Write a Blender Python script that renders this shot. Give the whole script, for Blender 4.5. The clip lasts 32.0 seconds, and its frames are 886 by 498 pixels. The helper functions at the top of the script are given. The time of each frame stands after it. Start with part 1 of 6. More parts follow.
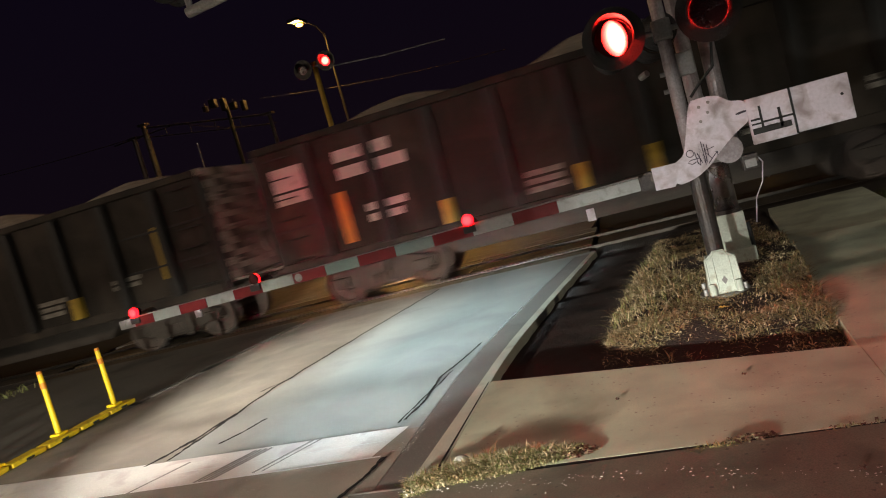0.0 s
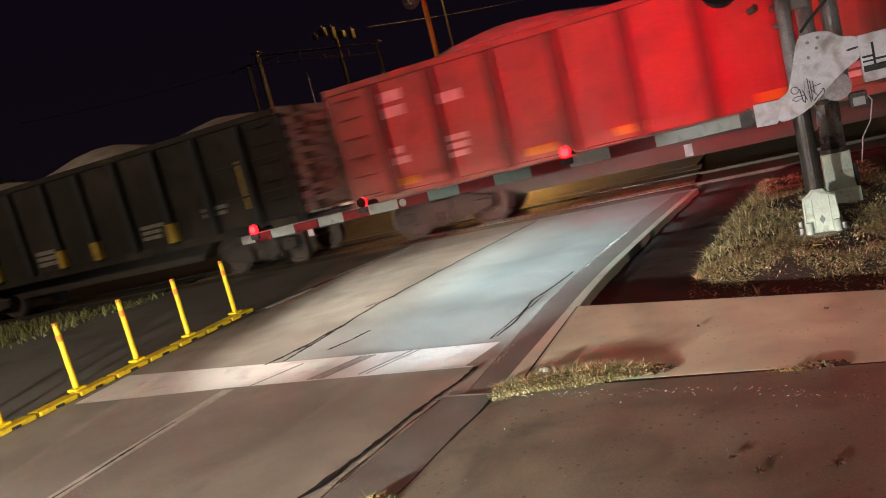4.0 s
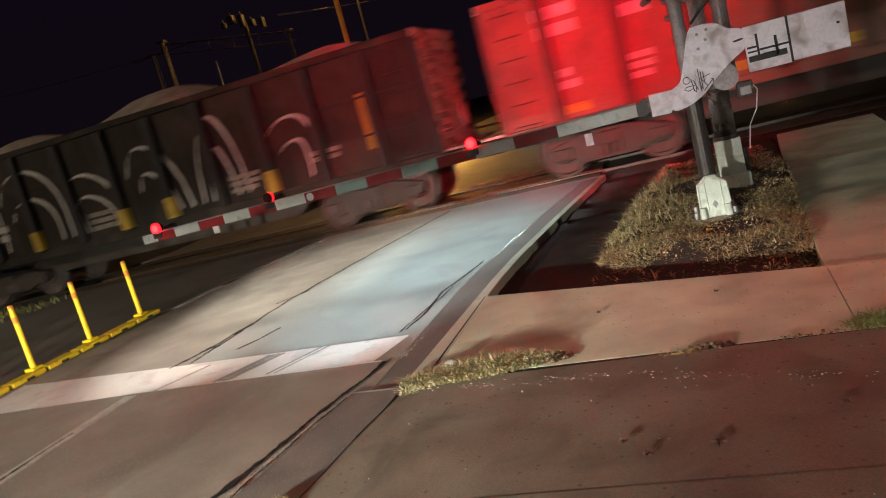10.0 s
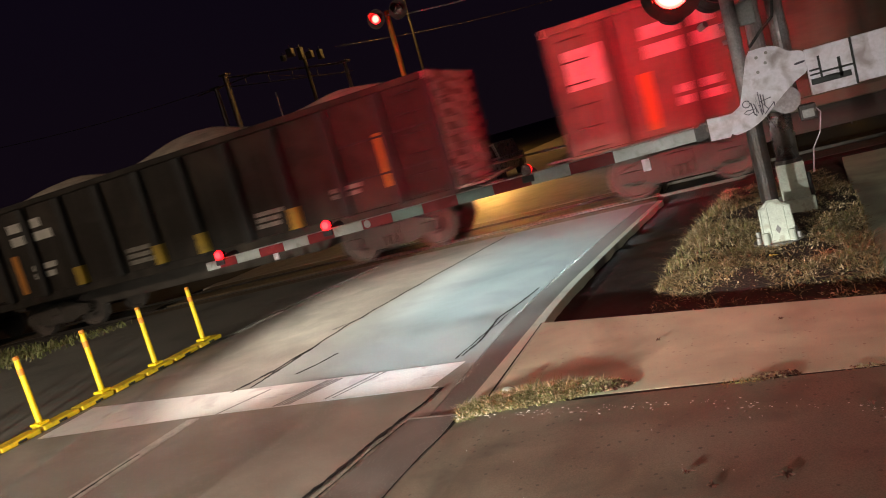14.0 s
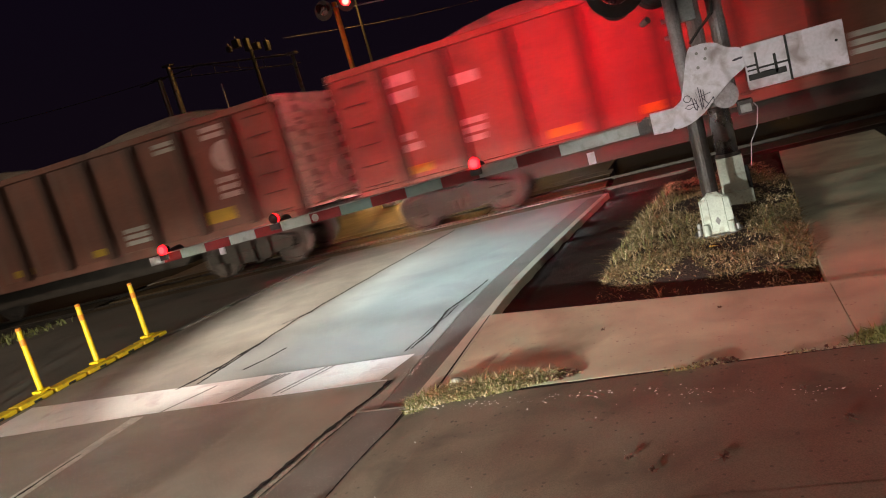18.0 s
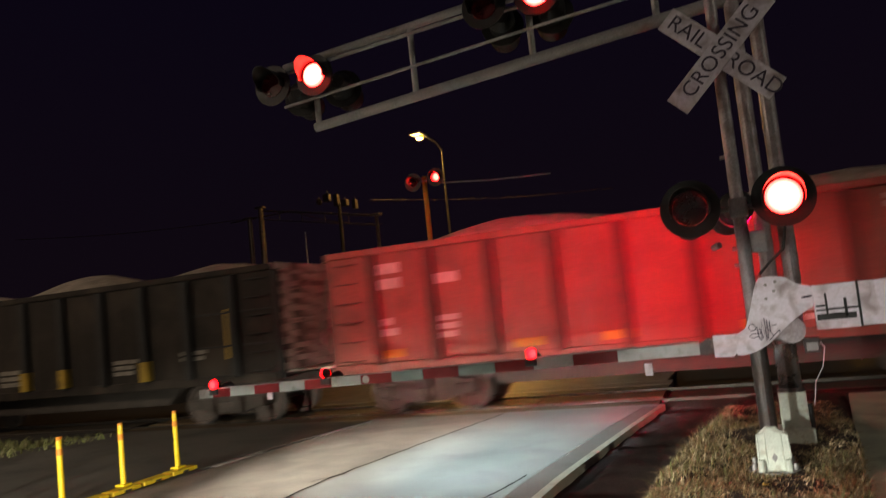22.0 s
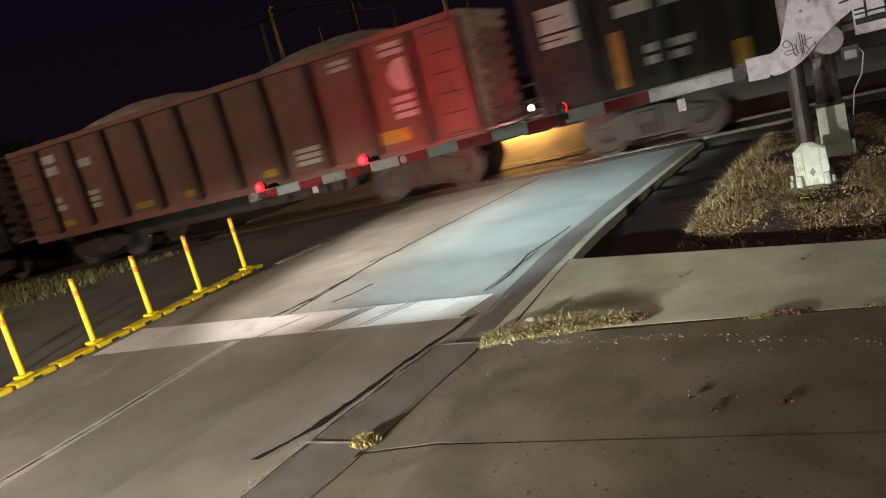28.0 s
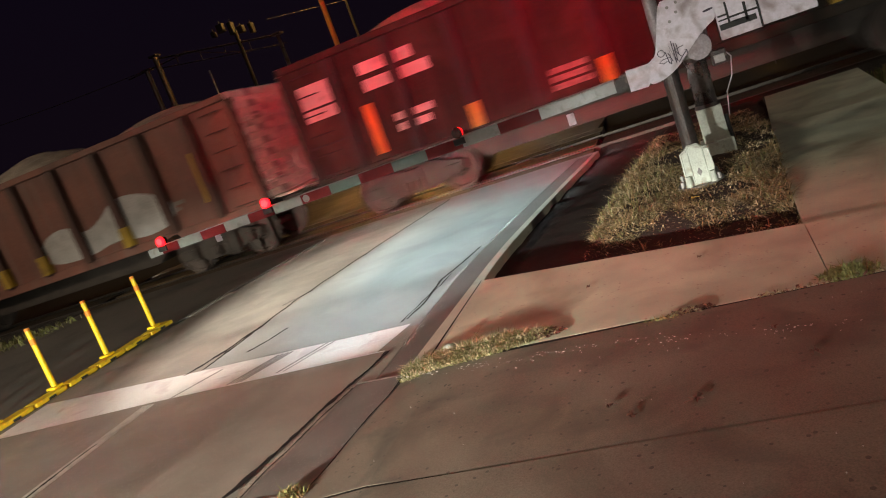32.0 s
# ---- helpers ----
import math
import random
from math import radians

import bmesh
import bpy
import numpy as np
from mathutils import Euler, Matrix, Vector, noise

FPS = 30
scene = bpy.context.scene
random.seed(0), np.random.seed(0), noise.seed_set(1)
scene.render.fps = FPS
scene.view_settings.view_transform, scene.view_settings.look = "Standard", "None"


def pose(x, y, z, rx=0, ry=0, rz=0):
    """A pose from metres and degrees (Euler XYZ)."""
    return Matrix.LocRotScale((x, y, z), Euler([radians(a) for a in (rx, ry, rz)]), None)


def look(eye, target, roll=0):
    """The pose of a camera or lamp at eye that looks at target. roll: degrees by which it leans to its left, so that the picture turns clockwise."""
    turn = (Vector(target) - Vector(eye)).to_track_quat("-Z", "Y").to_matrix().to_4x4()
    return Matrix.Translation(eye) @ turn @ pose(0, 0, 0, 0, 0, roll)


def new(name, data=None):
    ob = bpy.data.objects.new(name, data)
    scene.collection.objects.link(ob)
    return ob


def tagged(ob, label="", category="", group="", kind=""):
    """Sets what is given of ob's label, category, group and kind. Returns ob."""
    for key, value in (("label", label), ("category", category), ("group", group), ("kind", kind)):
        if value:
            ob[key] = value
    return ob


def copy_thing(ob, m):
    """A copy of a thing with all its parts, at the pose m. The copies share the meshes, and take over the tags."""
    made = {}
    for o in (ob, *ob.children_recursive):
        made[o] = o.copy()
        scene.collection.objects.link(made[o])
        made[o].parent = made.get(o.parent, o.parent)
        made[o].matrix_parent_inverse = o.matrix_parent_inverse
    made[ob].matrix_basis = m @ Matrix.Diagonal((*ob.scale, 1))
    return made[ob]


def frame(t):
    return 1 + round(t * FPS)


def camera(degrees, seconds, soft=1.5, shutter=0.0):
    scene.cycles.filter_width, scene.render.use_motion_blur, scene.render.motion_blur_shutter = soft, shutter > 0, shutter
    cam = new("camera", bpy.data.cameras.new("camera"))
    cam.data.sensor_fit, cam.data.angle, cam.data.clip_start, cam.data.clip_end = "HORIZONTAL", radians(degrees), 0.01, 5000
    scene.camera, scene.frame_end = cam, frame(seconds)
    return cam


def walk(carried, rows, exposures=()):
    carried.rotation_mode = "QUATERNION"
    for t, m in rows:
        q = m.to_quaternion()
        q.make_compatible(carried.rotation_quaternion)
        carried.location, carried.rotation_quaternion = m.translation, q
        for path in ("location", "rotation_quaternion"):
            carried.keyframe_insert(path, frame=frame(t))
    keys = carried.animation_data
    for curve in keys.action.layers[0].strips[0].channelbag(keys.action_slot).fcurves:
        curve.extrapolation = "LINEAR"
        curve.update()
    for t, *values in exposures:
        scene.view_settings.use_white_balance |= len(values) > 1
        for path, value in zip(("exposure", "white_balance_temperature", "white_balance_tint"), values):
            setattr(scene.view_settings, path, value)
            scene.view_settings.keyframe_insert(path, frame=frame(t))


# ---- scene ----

cam = camera(61.4, 32.0, soft=1.0, shutter=0.55)

# seconds, eye x y z, yaw, pitch, roll
PATH = [
    (0, -0.250, -6.901, 1.692, 16.83, -5.15, -15.51),
    (0.5, -0.250, -6.896, 1.694, 16.25, -5.17, -15.60),
    (1, -0.247, -6.892, 1.689, 16.85, -5.10, -15.76),
    (1.5, -0.238, -6.875, 1.687, 17.23, -5.66, -16.40),
    (2, -0.180, -6.899, 1.696, 16.18, -5.72, -17.30),
    (2.5, -0.167, -6.998, 1.698, 22.43, -2.99, -18.82),
    (3, -0.191, -7.199, 1.698, 28.99, 0.06, -16.29),
    (3.5, -0.158, -7.258, 1.678, 25.61, -8.25, -14.44),
    (5.5, -0.009, -7.217, 1.688, 25.65, -7.58, -14.01),
    (6, -0.018, -7.209, 1.689, 24.26, -8.57, -14.30),
    (6.5, -0.010, -7.213, 1.688, 24.61, -9.25, -14.51),
    (7, 0.021, -7.200, 1.686, 24.04, -9.30, -15.64),
    (7.5, 0.039, -7.206, 1.689, 23.18, -9.27, -16.45),
    (8, 0.041, -7.210, 1.698, 22.54, -9.19, -17.00),
    (8.5, 0.043, -7.188, 1.688, 21.33, -9.30, -17.35),
    (9, 0.032, -7.176, 1.690, 20.31, -9.46, -17.53),
    (9.5, 0.026, -7.175, 1.695, 20.10, -9.61, -16.84),
    (10, 0.008, -7.189, 1.682, 19.96, -10.51, -15.18),
    (10.5, 0.002, -7.202, 1.671, 18.84, -11.11, -12.46),
    (11, 0.008, -7.231, 1.677, 19.90, -10.23, -11.72),
    (11.5, 0.019, -7.245, 1.689, 24.74, -9.01, -14.32),
    (12, 0.025, -7.247, 1.699, 25.41, -7.66, -16.21),
    (12.5, 0.017, -7.235, 1.706, 24.42, -6.48, -16.25),
    (13, -0.005, -7.220, 1.684, 23.71, -6.42, -16.07),
    (13.5, 0.004, -7.224, 1.689, 24.02, -7.09, -15.85),
    (14, 0.005, -7.221, 1.694, 23.47, -7.47, -15.82),
    (14.5, 0.007, -7.232, 1.695, 22.79, -7.44, -15.66),
    (16.5, 0.018, -7.236, 1.687, 19.95, -7.82, -14.94),
    (17, 0.029, -7.239, 1.687, 19.81, -8.07, -15.27),
    (17.5, 0.025, -7.238, 1.691, 19.88, -8.50, -15.49),
    (18, 0.026, -7.226, 1.685, 19.93, -8.97, -15.68),
    (18.5, 0.015, -7.217, 1.684, 19.88, -9.96, -15.39),
    (19, 0.005, -7.202, 1.663, 19.97, -11.26, -14.95),
    (19.5, -0.014, -7.190, 1.668, 20.59, -12.83, -14.72),
    (20, 0.006, -7.162, 1.676, 20.75, -12.61, -14.95),
    (20.5, 0.083, -7.139, 1.725, 19.37, -7.71, -13.85),
    (21, 0.066, -7.146, 1.717, 16.58, 0.94, -9.92),
    (21.5, 0.088, -7.162, 1.753, 17.68, 5.82, -5.96),
    (22, 0.090, -7.305, 1.754, 21.94, 4.84, -5.99),
    (22.5, 0.088, -7.392, 1.713, 22.81, -2.72, -7.96),
    (23, 0.143, -7.352, 1.716, 20.48, -5.18, -10.28),
    (23.5, 0.218, -7.328, 1.700, 22.20, -6.64, -11.84),
    (24, 0.207, -7.343, 1.705, 26.52, -8.02, -14.04),
    (24.5, 0.204, -7.363, 1.695, 28.66, -7.81, -14.65),
    (25, 0.193, -7.385, 1.694, 28.66, -7.55, -14.97),
    (25.5, 0.183, -7.393, 1.695, 27.91, -7.92, -15.44),
    (27.5, 0.143, -7.365, 1.663, 26.71, -10.08, -14.89),
    (28, 0.140, -7.363, 1.658, 27.74, -11.08, -15.12),
    (28.5, 0.133, -7.363, 1.659, 27.76, -11.54, -15.06),
    (29, 0.132, -7.367, 1.662, 26.43, -11.18, -15.22),
    (29.5, 0.150, -7.360, 1.668, 24.80, -10.01, -16.04),
    (30, 0.153, -7.372, 1.665, 23.90, -9.35, -16.36),
    (30.5, 0.165, -7.360, 1.665, 23.36, -9.47, -16.69),
    (31, 0.174, -7.353, 1.673, 22.59, -10.06, -17.37),
    (31.5, 0.181, -7.334, 1.675, 21.65, -10.77, -18.78),
    (32, 0.193, -7.320, 1.673, 20.94, -11.07, -20.20),
]


def gaze(x, y, z, yaw, pitch, roll):
    a, b = radians(yaw), radians(pitch)
    ahead = Vector((-math.sin(a) * math.cos(b), math.cos(a) * math.cos(b), math.sin(b)))
    return look(Vector((x, y, z)), Vector((x, y, z)) + ahead, roll)


walk(cam, [(t, gaze(*p)) for t, *p in PATH])

# ---- night sky, the lights of the place and added fill lights ----
world = bpy.data.worlds.new("night_sky")
scene.world = world
world.use_nodes = True
wn, wl = world.node_tree.nodes, world.node_tree.links
w_coord = wn.new("ShaderNodeTexCoord")
w_sep = wn.new("ShaderNodeSeparateXYZ")
w_ramp = wn.new("ShaderNodeValToRGB")
wl.new(w_coord.outputs["Generated"], w_sep.inputs[0])
wl.new(w_sep.outputs["Z"], w_ramp.inputs[0])
w_ramp.color_ramp.elements[0].position, w_ramp.color_ramp.elements[0].color = 0.0, (0.009, 0.005, 0.009, 1)
w_ramp.color_ramp.elements[1].position, w_ramp.color_ramp.elements[1].color = 0.5, (0.005, 0.003, 0.011, 1)
wl.new(w_ramp.outputs[0], wn["Background"].inputs[0])
wn["Background"].inputs[1].default_value = 0.55


def lamp(name, kind, energy, colour, m, **more):
    d = bpy.data.lights.new(name, kind)
    d.energy, d.color = energy, colour
    if kind == "SPOT":
        d.spot_size, d.spot_blend, d.shadow_soft_size = radians(more["size"]), more["blend"], more["radius"]
    elif kind == "POINT":
        d.shadow_soft_size = more["radius"]
    ob = new(name, d)
    ob.matrix_world = m
    return ob


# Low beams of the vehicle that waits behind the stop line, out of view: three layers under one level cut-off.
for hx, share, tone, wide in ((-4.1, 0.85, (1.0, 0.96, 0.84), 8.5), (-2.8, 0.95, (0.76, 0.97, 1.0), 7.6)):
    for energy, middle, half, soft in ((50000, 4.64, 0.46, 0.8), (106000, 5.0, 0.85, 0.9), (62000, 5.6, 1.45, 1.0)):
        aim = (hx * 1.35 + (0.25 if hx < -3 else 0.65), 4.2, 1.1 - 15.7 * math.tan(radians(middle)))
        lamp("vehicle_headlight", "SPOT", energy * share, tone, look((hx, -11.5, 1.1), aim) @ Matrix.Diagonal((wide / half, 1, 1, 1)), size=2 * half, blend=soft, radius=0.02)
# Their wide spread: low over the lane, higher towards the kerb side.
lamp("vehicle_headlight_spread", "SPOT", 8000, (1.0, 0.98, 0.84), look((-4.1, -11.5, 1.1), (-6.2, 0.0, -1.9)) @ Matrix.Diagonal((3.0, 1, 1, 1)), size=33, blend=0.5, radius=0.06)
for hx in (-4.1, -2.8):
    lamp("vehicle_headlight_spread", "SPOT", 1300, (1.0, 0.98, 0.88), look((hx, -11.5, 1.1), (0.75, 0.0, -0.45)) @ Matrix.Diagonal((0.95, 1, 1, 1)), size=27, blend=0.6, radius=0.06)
# Two fill lights added out of view, and the sodium lamp far over the tracks.
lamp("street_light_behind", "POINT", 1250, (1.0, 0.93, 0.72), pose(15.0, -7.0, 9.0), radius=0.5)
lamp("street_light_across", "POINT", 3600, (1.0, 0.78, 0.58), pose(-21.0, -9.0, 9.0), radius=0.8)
lamp("sodium_light", "POINT", 5500, (1.0, 0.5, 0.12), pose(-21.9, 44.5, 14.85), radius=0.2)
# Added amber fill for the sodium-lit deck, placed at the far vehicle's headlights.
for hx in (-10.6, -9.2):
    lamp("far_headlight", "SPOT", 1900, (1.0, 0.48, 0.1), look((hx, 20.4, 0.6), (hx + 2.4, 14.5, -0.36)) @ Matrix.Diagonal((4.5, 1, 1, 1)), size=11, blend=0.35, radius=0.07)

# ---- materials ----


def material(name, base, rough=0.7, metal=0.0, spread=0.25, scale=6.0, fine=60.0, bump=0.3, stain=None, stain_scale=1.2, stain_at=(0.45, 0.7), spec=0.5, island=0.0, glow=None, depth=0.02, speck=None, streak=None):
    """A surface: its colour varied at two scales, with stains and fine relief, in metres of the object's space."""
    m = bpy.data.materials.new(name)
    m.use_nodes = True
    n, l = m.node_tree.nodes, m.node_tree.links
    b = n["Principled BSDF"]
    co = n.new("ShaderNodeTexCoord")
    big, small = n.new("ShaderNodeTexNoise"), n.new("ShaderNodeTexNoise")
    for tex, s in ((big, scale), (small, fine)):
        tex.inputs["Scale"].default_value, tex.inputs["Detail"].default_value = s, 6
        l.new(co.outputs["Object"], tex.inputs["Vector"])
    add = n.new("ShaderNodeMath")
    add.operation = "ADD"
    l.new(big.outputs[0], add.inputs[0]), l.new(small.outputs[0], add.inputs[1])
    ramp = n.new("ShaderNodeMapRange")
    ramp.inputs[1].default_value, ramp.inputs[2].default_value = 0.7, 1.3
    ramp.inputs[3].default_value, ramp.inputs[4].default_value = 1 - spread, 1 + spread
    l.new(add.outputs[0], ramp.inputs[0])
    mul = n.new("ShaderNodeMix")
    mul.data_type, mul.blend_type = "RGBA", "MULTIPLY"
    mul.inputs[0].default_value = 1
    mul.inputs[6].default_value = (*base, 1)
    l.new(ramp.outputs[0], mul.inputs[7])
    out = mul.outputs[2]
    if island:
        inf = n.new("ShaderNodeObjectInfo")
        r2 = n.new("ShaderNodeMapRange")
        r2.inputs[3].default_value, r2.inputs[4].default_value = 1 - island, 1 + island
        l.new(inf.outputs["Random"], r2.inputs[0])
        m3 = n.new("ShaderNodeMix")
        m3.data_type, m3.blend_type = "RGBA", "MULTIPLY"
        m3.inputs[0].default_value = 1
        l.new(out, m3.inputs[6]), l.new(r2.outputs[0], m3.inputs[7])
        out = m3.outputs[2]
    if stain:
        st = n.new("ShaderNodeTexNoise")
        st.inputs["Scale"].default_value, st.inputs["Detail"].default_value, st.inputs["Distortion"].default_value = stain_scale, 8, 0.6
        l.new(co.outputs["Object"], st.inputs["Vector"])
        sr = n.new("ShaderNodeMapRange")
        sr.inputs[1].default_value, sr.inputs[2].default_value = stain_at
        l.new(st.outputs[0], sr.inputs[0])
        m2 = n.new("ShaderNodeMix")
        m2.data_type = "RGBA"
        l.new(sr.outputs[0], m2.inputs[0]), l.new(out, m2.inputs[6])
        m2.inputs[7].default_value = (*stain, 1)
        out = m2.outputs[2]
    if streak:
        mp = n.new("ShaderNodeMapping")
        mp.inputs["Scale"].default_value = (7.0, 7.0, 0.35)
        l.new(co.outputs["Object"], mp.inputs[0])
        sk = n.new("ShaderNodeTexNoise")
        sk.inputs["Scale"].default_value, sk.inputs["Detail"].default_value = 1.0, 7
        l.new(mp.outputs[0], sk.inputs["Vector"])
        kr = n.new("ShaderNodeMapRange")
        kr.inputs[1].default_value, kr.inputs[2].default_value, kr.inputs[4].default_value = 0.5, 0.72, 0.75
        l.new(sk.outputs[0], kr.inputs[0])
        m4 = n.new("ShaderNodeMix")
        m4.data_type = "RGBA"
        l.new(kr.outputs[0], m4.inputs[0]), l.new(out, m4.inputs[6])
        m4.inputs[7].default_value = (*streak, 1)
        out = m4.outputs[2]
    if speck:
        colour, density, share = speck
        vo = n.new("ShaderNodeTexVoronoi")
        vo.inputs["Scale"].default_value = density
        l.new(co.outputs["Object"], vo.inputs["Vector"])
        pick = n.new("ShaderNodeSeparateColor")
        l.new(vo.outputs["Color"], pick.inputs[0])
        few, near, both = (n.new("ShaderNodeMath") for _ in range(3))
        few.operation, near.operation, both.operation = "LESS_THAN", "LESS_THAN", "MULTIPLY"
        few.inputs[1].default_value, near.inputs[1].default_value = share, 0.38
        l.new(pick.outputs[0], few.inputs[0]), l.new(vo.outputs["Distance"], near.inputs[0])
        l.new(few.outputs[0], both.inputs[0]), l.new(near.outputs[0], both.inputs[1])
        m5 = n.new("ShaderNodeMix")
        m5.data_type = "RGBA"
        l.new(both.outputs[0], m5.inputs[0]), l.new(out, m5.inputs[6])
        m5.inputs[7].default_value = (*colour, 1)
        out = m5.outputs[2]
    l.new(out, b.inputs["Base Color"])
    rr = n.new("ShaderNodeMapRange")
    rr.inputs[1].default_value, rr.inputs[2].default_value = 0.3, 0.7
    rr.inputs[3].default_value, rr.inputs[4].default_value = max(rough - 0.12, 0.05), min(rough + 0.12, 1)
    l.new(big.outputs[0], rr.inputs[0]), l.new(rr.outputs[0], b.inputs["Roughness"])
    b.inputs["Metallic"].default_value, b.inputs["Specular IOR Level"].default_value = metal, spec
    if bump:
        bp = n.new("ShaderNodeBump")
        bp.inputs["Strength"].default_value, bp.inputs["Distance"].default_value = bump, depth
        l.new(small.outputs[0], bp.inputs["Height"]), l.new(bp.outputs[0], b.inputs["Normal"])
    if glow:
        b.inputs["Emission Color"].default_value, b.inputs["Emission Strength"].default_value = (*glow[0], 1), glow[1]
    return m


ASPHALT = material("worn_asphalt", (0.3, 0.265, 0.225), 0.75, spread=0.3, scale=2.4, fine=120, bump=0.4, stain=(0.19, 0.168, 0.145), stain_scale=0.7, stain_at=(0.48, 0.75), depth=0.006, speck=((0.4, 0.36, 0.32), 110, 0.16))
LANE = material("grey_patched_asphalt", (0.3, 0.308, 0.29), 0.72, spread=0.2, scale=1.6, fine=120, bump=0.3, stain=(0.22, 0.22, 0.22), stain_scale=0.9, stain_at=(0.5, 0.78), depth=0.005, speck=((0.4, 0.4, 0.4), 120, 0.12))
AGGREGATE = material("broken_asphalt_edge", (0.36, 0.31, 0.26), 0.85, spread=0.4, scale=9, fine=80, bump=1.0, depth=0.012, speck=((0.04, 0.03, 0.03), 75, 0.45))
ASPHALT_DARK = material("dark_asphalt", (0.15, 0.14, 0.12), 0.66, spread=0.35, scale=0.7, fine=160, bump=0.5, stain=(0.085, 0.08, 0.07), stain_scale=0.8, stain_at=(0.5, 0.75), depth=0.006, speck=((0.26, 0.24, 0.21), 60, 0.2))
GUTTER = material("gutter_asphalt", (0.175, 0.157, 0.142), 0.7, spread=0.28, scale=3, fine=150, bump=0.4, stain=(0.13, 0.11, 0.1), stain_scale=1.6, stain_at=(0.5, 0.75), depth=0.005, speck=((0.34, 0.31, 0.29), 120, 0.12))
TAR = material("crack_sealant", (0.022, 0.018, 0.018), 0.9, spread=0.3, scale=9, fine=90, spec=0.2)
CONCRETE = material("pavement_concrete", (0.56, 0.575, 0.43), 0.8, spread=0.24, scale=2.6, fine=140, bump=0.2, stain=(0.29, 0.27, 0.19), stain_scale=1.1, stain_at=(0.5, 0.76), depth=0.004, speck=((0.36, 0.33, 0.25), 45, 0.04))
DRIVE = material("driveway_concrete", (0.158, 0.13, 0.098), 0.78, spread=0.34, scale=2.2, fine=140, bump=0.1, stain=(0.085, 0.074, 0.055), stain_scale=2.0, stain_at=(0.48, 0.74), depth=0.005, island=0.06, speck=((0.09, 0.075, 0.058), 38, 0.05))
KERB = material("kerb_concrete", (0.56, 0.54, 0.44), 0.8, spread=0.16, scale=3, fine=90, bump=0.3, stain=(0.35, 0.31, 0.24), stain_scale=2.5, stain_at=(0.58, 0.78), depth=0.004)
DIRT = material("dark_soil", (0.028, 0.014, 0.011), 0.95, spread=0.45, scale=5, fine=60, bump=0.8)
GROUND = material("far_ground", (0.03, 0.026, 0.021), 0.95, spread=0.4, scale=0.6, fine=20, bump=0.6)
BALLAST = material("track_ballast", (0.045, 0.036, 0.03), 0.9, spread=0.5, scale=14, fine=40, bump=1.0, depth=0.05)
TIMBER = material("crossing_timber", (0.11, 0.075, 0.04), 0.7, spread=0.4, scale=3, fine=50, bump=0.5, island=0.25)
STEEL = material("rail_steel", (0.06, 0.05, 0.042), 0.45, 0.5, spread=0.2, scale=8, fine=90, bump=0.1)
SCUFF = material("tyre_scuff", (0.3, 0.28, 0.27), 0.7, spread=0.35, scale=5, fine=60, bump=0.2)
STRIPE = material("stop_line_paint", (0.78, 0.75, 0.72), 0.5, spread=0.14, scale=2, fine=70, bump=0.2, stain=(0.58, 0.5, 0.5), stain_scale=3.2, stain_at=(0.55, 0.72), depth=0.004)
THIN_LINE_WHITE = material("fresh_white_paint", (0.82, 0.82, 0.8), 0.4, spread=0.12, scale=9, fine=60, bump=0.1)
FADED = material("faded_lane_paint", (0.5, 0.48, 0.44), 0.65, spread=0.25, scale=6, fine=80, stain=(0.34, 0.33, 0.3), stain_scale=8, stain_at=(0.5, 0.66))
YELLOW = material("delineator_yellow", (0.85, 0.6, 0.01), 0.45, spread=0.1, scale=9, fine=80, bump=0.1, stain=(0.35, 0.2, 0.02), stain_scale=9, stain_at=(0.6, 0.75))
YELLOW_KERB = material("separator_yellow", (0.75, 0.52, 0.02), 0.55, spread=0.2, scale=7, fine=80, bump=0.2, stain=(0.25, 0.16, 0.03), stain_scale=6, stain_at=(0.55, 0.75))
ORANGE = material("delineator_orange_top", (0.75, 0.25, 0.02), 0.5, spread=0.2, scale=20, fine=80)
BLACK = material("black_rubber", (0.02, 0.02, 0.02), 0.7, spread=0.3, scale=9, fine=80)
GALV = material("galvanised_steel", (0.27, 0.265, 0.265), 0.5, 0.35, spread=0.25, scale=4, fine=50, bump=0.12, stain=(0.16, 0.13, 0.11), stain_scale=3.0, stain_at=(0.55, 0.8))
POLE = material("weathered_steel_pole", (0.1, 0.092, 0.092), 0.36, 0.6, spread=0.3, scale=4, fine=50, bump=0.1, stain=(0.07, 0.05, 0.04), stain_scale=4)
MAST = material("galvanised_mast", (0.3, 0.27, 0.29), 0.5, 0.2, spread=0.3, scale=4, fine=50, bump=0.1, stain=(0.14, 0.1, 0.1), stain_scale=4)
SHINY = material("polished_post_steel", (0.34, 0.3, 0.32), 0.27, 0.75, spread=0.25, scale=4, fine=40, bump=0.06, stain=(0.1, 0.08, 0.08), stain_scale=3)
DARK_IRON = material("grimy_iron", (0.05, 0.042, 0.042), 0.6, 0.3, spread=0.4, scale=14, fine=80, bump=0.2, stain=(0.15, 0.12, 0.1), stain_scale=18, stain_at=(0.55, 0.7))
WHITE = material("painted_aluminium", (0.58, 0.545, 0.615), 0.5, 0.1, spread=0.12, scale=3, fine=40, bump=0.08, stain=(0.3, 0.25, 0.26), stain_scale=6.0, stain_at=(0.47, 0.7))
FOOT = material("base_casting_paint", (0.6, 0.65, 0.58), 0.45, 0.1, spread=0.15, scale=9, fine=60, bump=0.2, stain=(0.3, 0.27, 0.2), stain_scale=8, stain_at=(0.58, 0.74))
